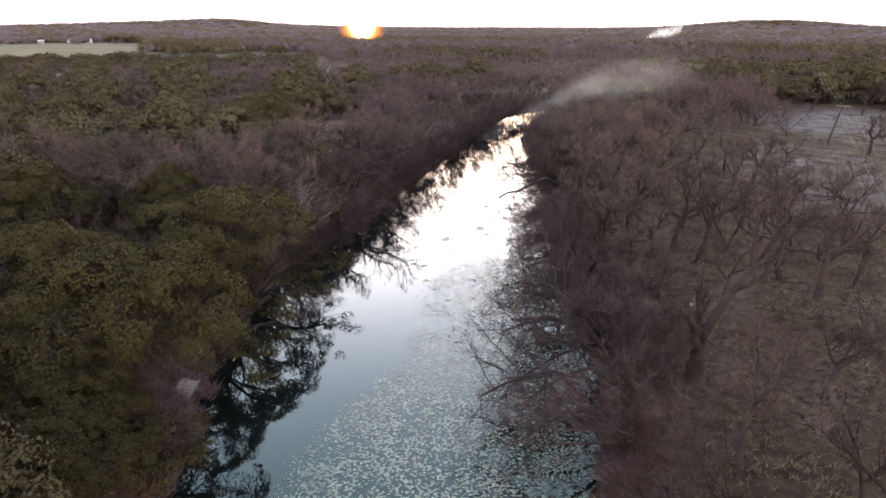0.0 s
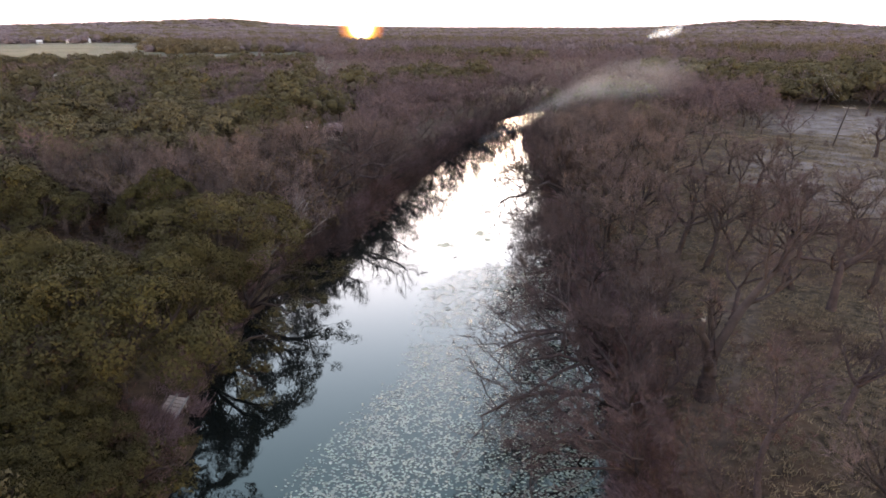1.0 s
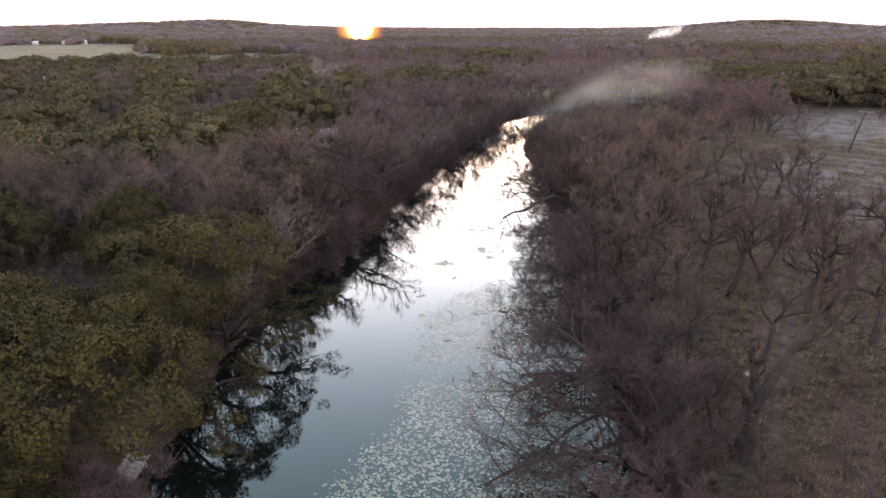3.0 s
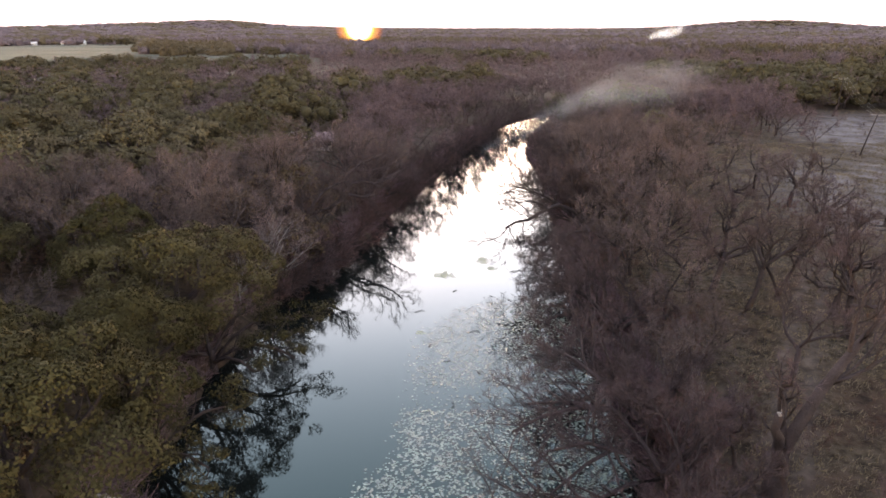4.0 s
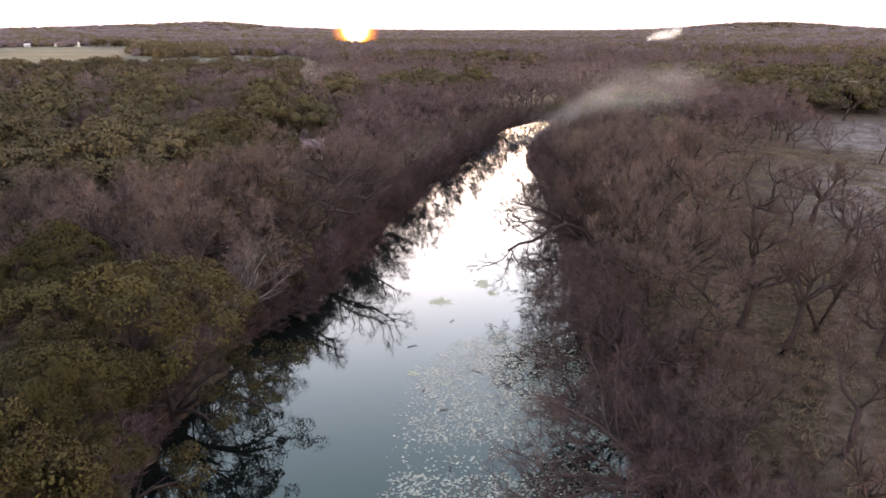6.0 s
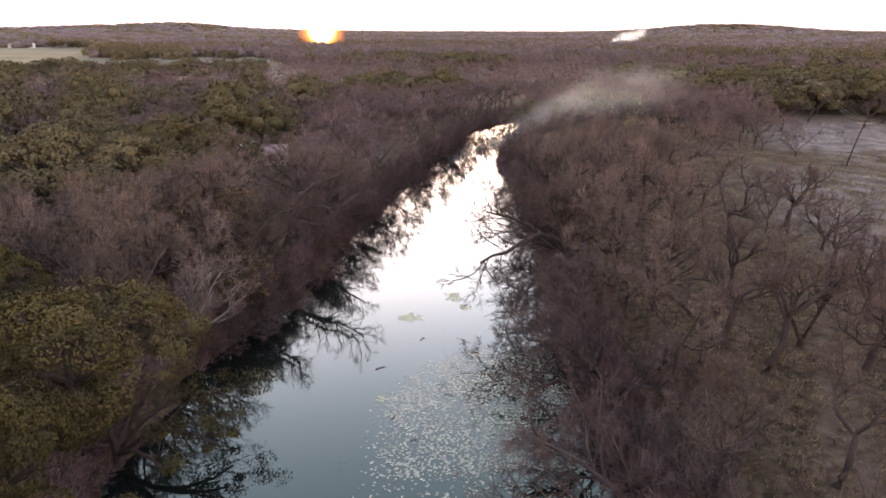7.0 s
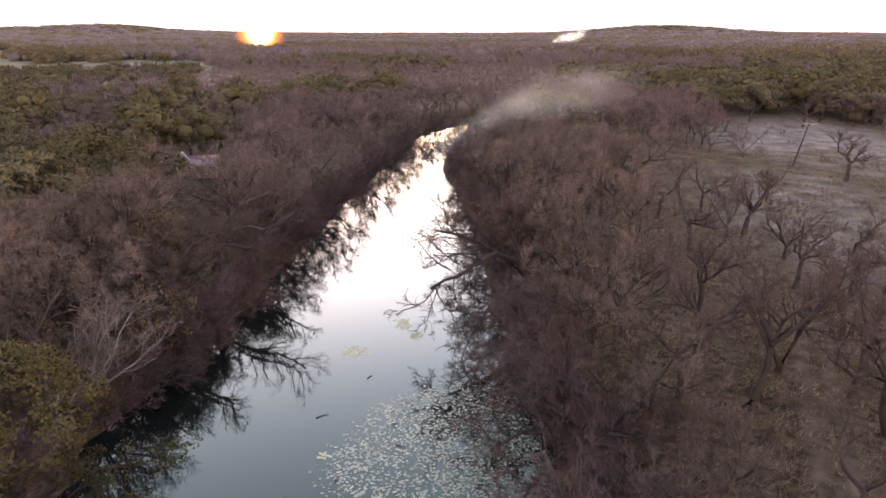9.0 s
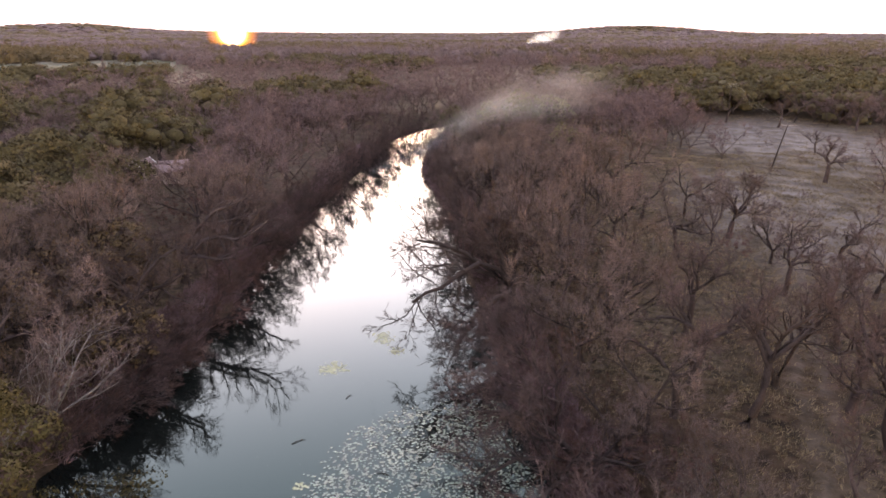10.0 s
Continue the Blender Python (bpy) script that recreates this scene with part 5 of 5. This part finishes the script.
# ---- smoke ----
def smoke_material(name, thick, scale):
    m = bpy.data.materials.new(name)
    m.use_nodes = True
    n, link = m.node_tree.nodes, m.node_tree.links.new
    n.remove(n["Principled BSDF"])
    co = n.new("ShaderNodeTexCoord")
    sep = n.new("ShaderNodeSeparateXYZ")
    link(co.outputs["UV"], sep.inputs[0])

    def op(kind, a, b=None):
        x = n.new("ShaderNodeMath")
        x.operation = kind
        for k, v in enumerate((a, b)):
            if v is None:
                continue
            if isinstance(v, (int, float)):
                x.inputs[k].default_value = v
            else:
                link(v, x.inputs[k])
        return x.outputs[0]

    def hump(v):
        return op("MULTIPLY", op("MULTIPLY", v, op("SUBTRACT", 1.0, v)), 4.0)

    cloud = n.new("ShaderNodeTexNoise")
    cloud.inputs["Scale"].default_value, cloud.inputs["Detail"].default_value = scale, 5
    link(co.outputs["Object"], cloud.inputs["Vector"])
    wisps = n.new("ShaderNodeMapRange")
    wisps.inputs["From Min"].default_value, wisps.inputs["From Max"].default_value = 0.3, 0.75
    link(cloud.outputs["Fac"], wisps.inputs["Value"])
    along, across = hump(sep.outputs[0]), hump(sep.outputs[1])
    alpha = op("MULTIPLY", op("MULTIPLY", op("POWER", along, 0.5), op("POWER", across, 1.6)), op("MULTIPLY", wisps.outputs[0], thick))
    clear, dif, thr, both, out = (n.new(k) for k in ("ShaderNodeBsdfTransparent", "ShaderNodeBsdfDiffuse", "ShaderNodeBsdfTranslucent", "ShaderNodeMixShader", "ShaderNodeMixShader"))
    dif.inputs["Color"].default_value = thr.inputs["Color"].default_value = (0.68, 0.72, 0.74, 1)
    both.inputs[0].default_value = 0.25
    link(dif.outputs[0], both.inputs[1])
    link(thr.outputs[0], both.inputs[2])
    link(alpha, out.inputs[0])
    link(clear.outputs[0], out.inputs[1])
    link(both.outputs[0], out.inputs[2])
    link(out.outputs[0], n["Material Output"].inputs["Surface"])
    return m


def plume(label, path, widths, layers, mat, seed):
    """Wisps of smoke: a few soft veils drifting along a path."""
    g = random.Random(seed)
    root = tagged(new("smoke_plume"), label, "smoke")
    for k in range(layers):
        bm = bmesh.new()
        uv = bm.loops.layers.uv.new("drift")
        rows, n, m = [], 24, 10
        for i in range(n + 1):
            f = i / n * (len(path) - 1)
            j = min(int(f), len(path) - 2)
            c = Vector(path[j]).lerp(Vector(path[j + 1]), f - j)
            w = widths[j] + (widths[j + 1] - widths[j]) * (f - j)
            rows.append([bm.verts.new(c + Vector((0.25 * w * (q / m - 0.5), (k - layers / 2) * w * 0.35 + 0.12 * w * math.sin(q * 0.9 + i * 0.5 + k), (q / m - 0.5) * w)) + Vector((0, 0, 0.08 * w * math.sin(i * 0.6 + k * 2)))) for q in range(m + 1)])
        for i in range(n):
            for q in range(m):
                f = bm.faces.new((rows[i][q], rows[i + 1][q], rows[i + 1][q + 1], rows[i][q + 1]))
                f.smooth = True
                for loop, (a, b) in zip(f.loops, ((i, q), (i + 1, q), (i + 1, q + 1), (i, q + 1))):
                    loop[uv].uv = (a / n, b / m)
        part("wisp", bm, mat, root)
    return root


NEAR_SMOKE = smoke_material("wood_smoke", 0.05, 0.16)
FAR_SMOKE = smoke_material("far_smoke", 0.45, 0.05)
plume("pale wood smoke drifting from the river bend over the trees", [(11, 137, 0.6), (18.5, 138, 3.5), (25.3, 139, 7.3), (31.5, 140, 10.2), (38, 141, 12.5), (47, 142, 14), (58, 143, 14)], [2.2, 3.6, 5.6, 7.5, 9, 10, 9], 4, NEAR_SMOKE, 1)
plume("bright smoke rising from distant woods", [(300, 900, 9), (315, 900, 15), (330, 905, 17), (350, 905, 22)], [12, 16, 16, 14], 3, FAR_SMOKE, 2)

# ---- the setting sun ----
bm = bmesh.new()
bmesh.ops.create_circle(bm, cap_ends=True, segments=64, radius=29)
me = bpy.data.meshes.new("setting_sun")
bm.to_mesh(me)
bm.free()
glow = bpy.data.materials.new("sun_glow")
glow.use_nodes = True
gn, glink = glow.node_tree.nodes, glow.node_tree.links.new
gn.remove(gn["Principled BSDF"])
place, reach, share = gn.new("ShaderNodeTexCoord"), gn.new("ShaderNodeVectorMath"), gn.new("ShaderNodeMath")
reach.operation, share.operation = "LENGTH", "DIVIDE"
share.inputs[1].default_value = 29
shine, clear, glare = gn.new("ShaderNodeEmission"), gn.new("ShaderNodeBsdfTransparent"), gn.new("ShaderNodeMixShader")
shine.inputs["Strength"].default_value = 0.1
# white core is the sun; the fading orange rim is glare painted in emission
tone, body = gn.new("ShaderNodeValToRGB"), gn.new("ShaderNodeValToRGB")
tone.color_ramp.elements[0].color, tone.color_ramp.elements[1].color = (1.0, 0.95, 0.8, 1), (1.0, 0.3, 0.05, 1)
tone.color_ramp.elements[0].position, tone.color_ramp.elements[1].position = 0.4, 0.85
tone.color_ramp.elements.new(0.58).color = (1.0, 0.62, 0.1, 1)
body.color_ramp.elements[0].color, body.color_ramp.elements[1].color = (1, 1, 1, 1), (0, 0, 0, 1)
body.color_ramp.elements[0].position, body.color_ramp.elements[1].position = 0.46, 0.98
body.color_ramp.elements.new(0.62).color = (0.3, 0.3, 0.3, 1)
glink(place.outputs["Object"], reach.inputs[0])
glink(reach.outputs["Value"], share.inputs[0])
glink(share.outputs[0], tone.inputs[0])
glink(share.outputs[0], body.inputs[0])
glink(tone.outputs[0], shine.inputs["Color"])
glink(body.outputs[0], glare.inputs[0])
glink(clear.outputs[0], glare.inputs[1])
glink(shine.outputs[0], glare.inputs[2])
glink(glare.outputs[0], gn["Material Output"].inputs["Surface"])
me.materials.append(glow)
ob = tagged(new("setting_sun", me), "bright setting sun low on the wooded horizon", "sun", kind="structure")
ob.matrix_world = pose(800 * math.sin(radians(SUN_AZ)), 800 * math.cos(radians(SUN_AZ)), 25, 90, 0, -SUN_AZ)

# ---- glowing band that paints pale haze along the horizon ----
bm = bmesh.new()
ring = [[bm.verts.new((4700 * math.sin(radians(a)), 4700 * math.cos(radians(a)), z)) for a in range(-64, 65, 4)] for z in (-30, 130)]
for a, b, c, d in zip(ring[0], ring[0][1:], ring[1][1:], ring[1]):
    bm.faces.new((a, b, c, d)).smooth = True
me = bpy.data.meshes.new("horizon_glow")
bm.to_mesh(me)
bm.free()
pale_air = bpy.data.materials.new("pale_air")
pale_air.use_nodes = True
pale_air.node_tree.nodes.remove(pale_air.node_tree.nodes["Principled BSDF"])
# the haze is plain emission on an added strip of backdrop
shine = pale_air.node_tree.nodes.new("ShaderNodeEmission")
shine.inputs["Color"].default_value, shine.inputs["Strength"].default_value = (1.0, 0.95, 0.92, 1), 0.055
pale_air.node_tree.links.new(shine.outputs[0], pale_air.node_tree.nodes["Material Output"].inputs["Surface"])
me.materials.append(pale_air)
tagged(new("backdrop", me), "glowing band for the white hazy evening sky low along the horizon", "backdrop", kind="structure")
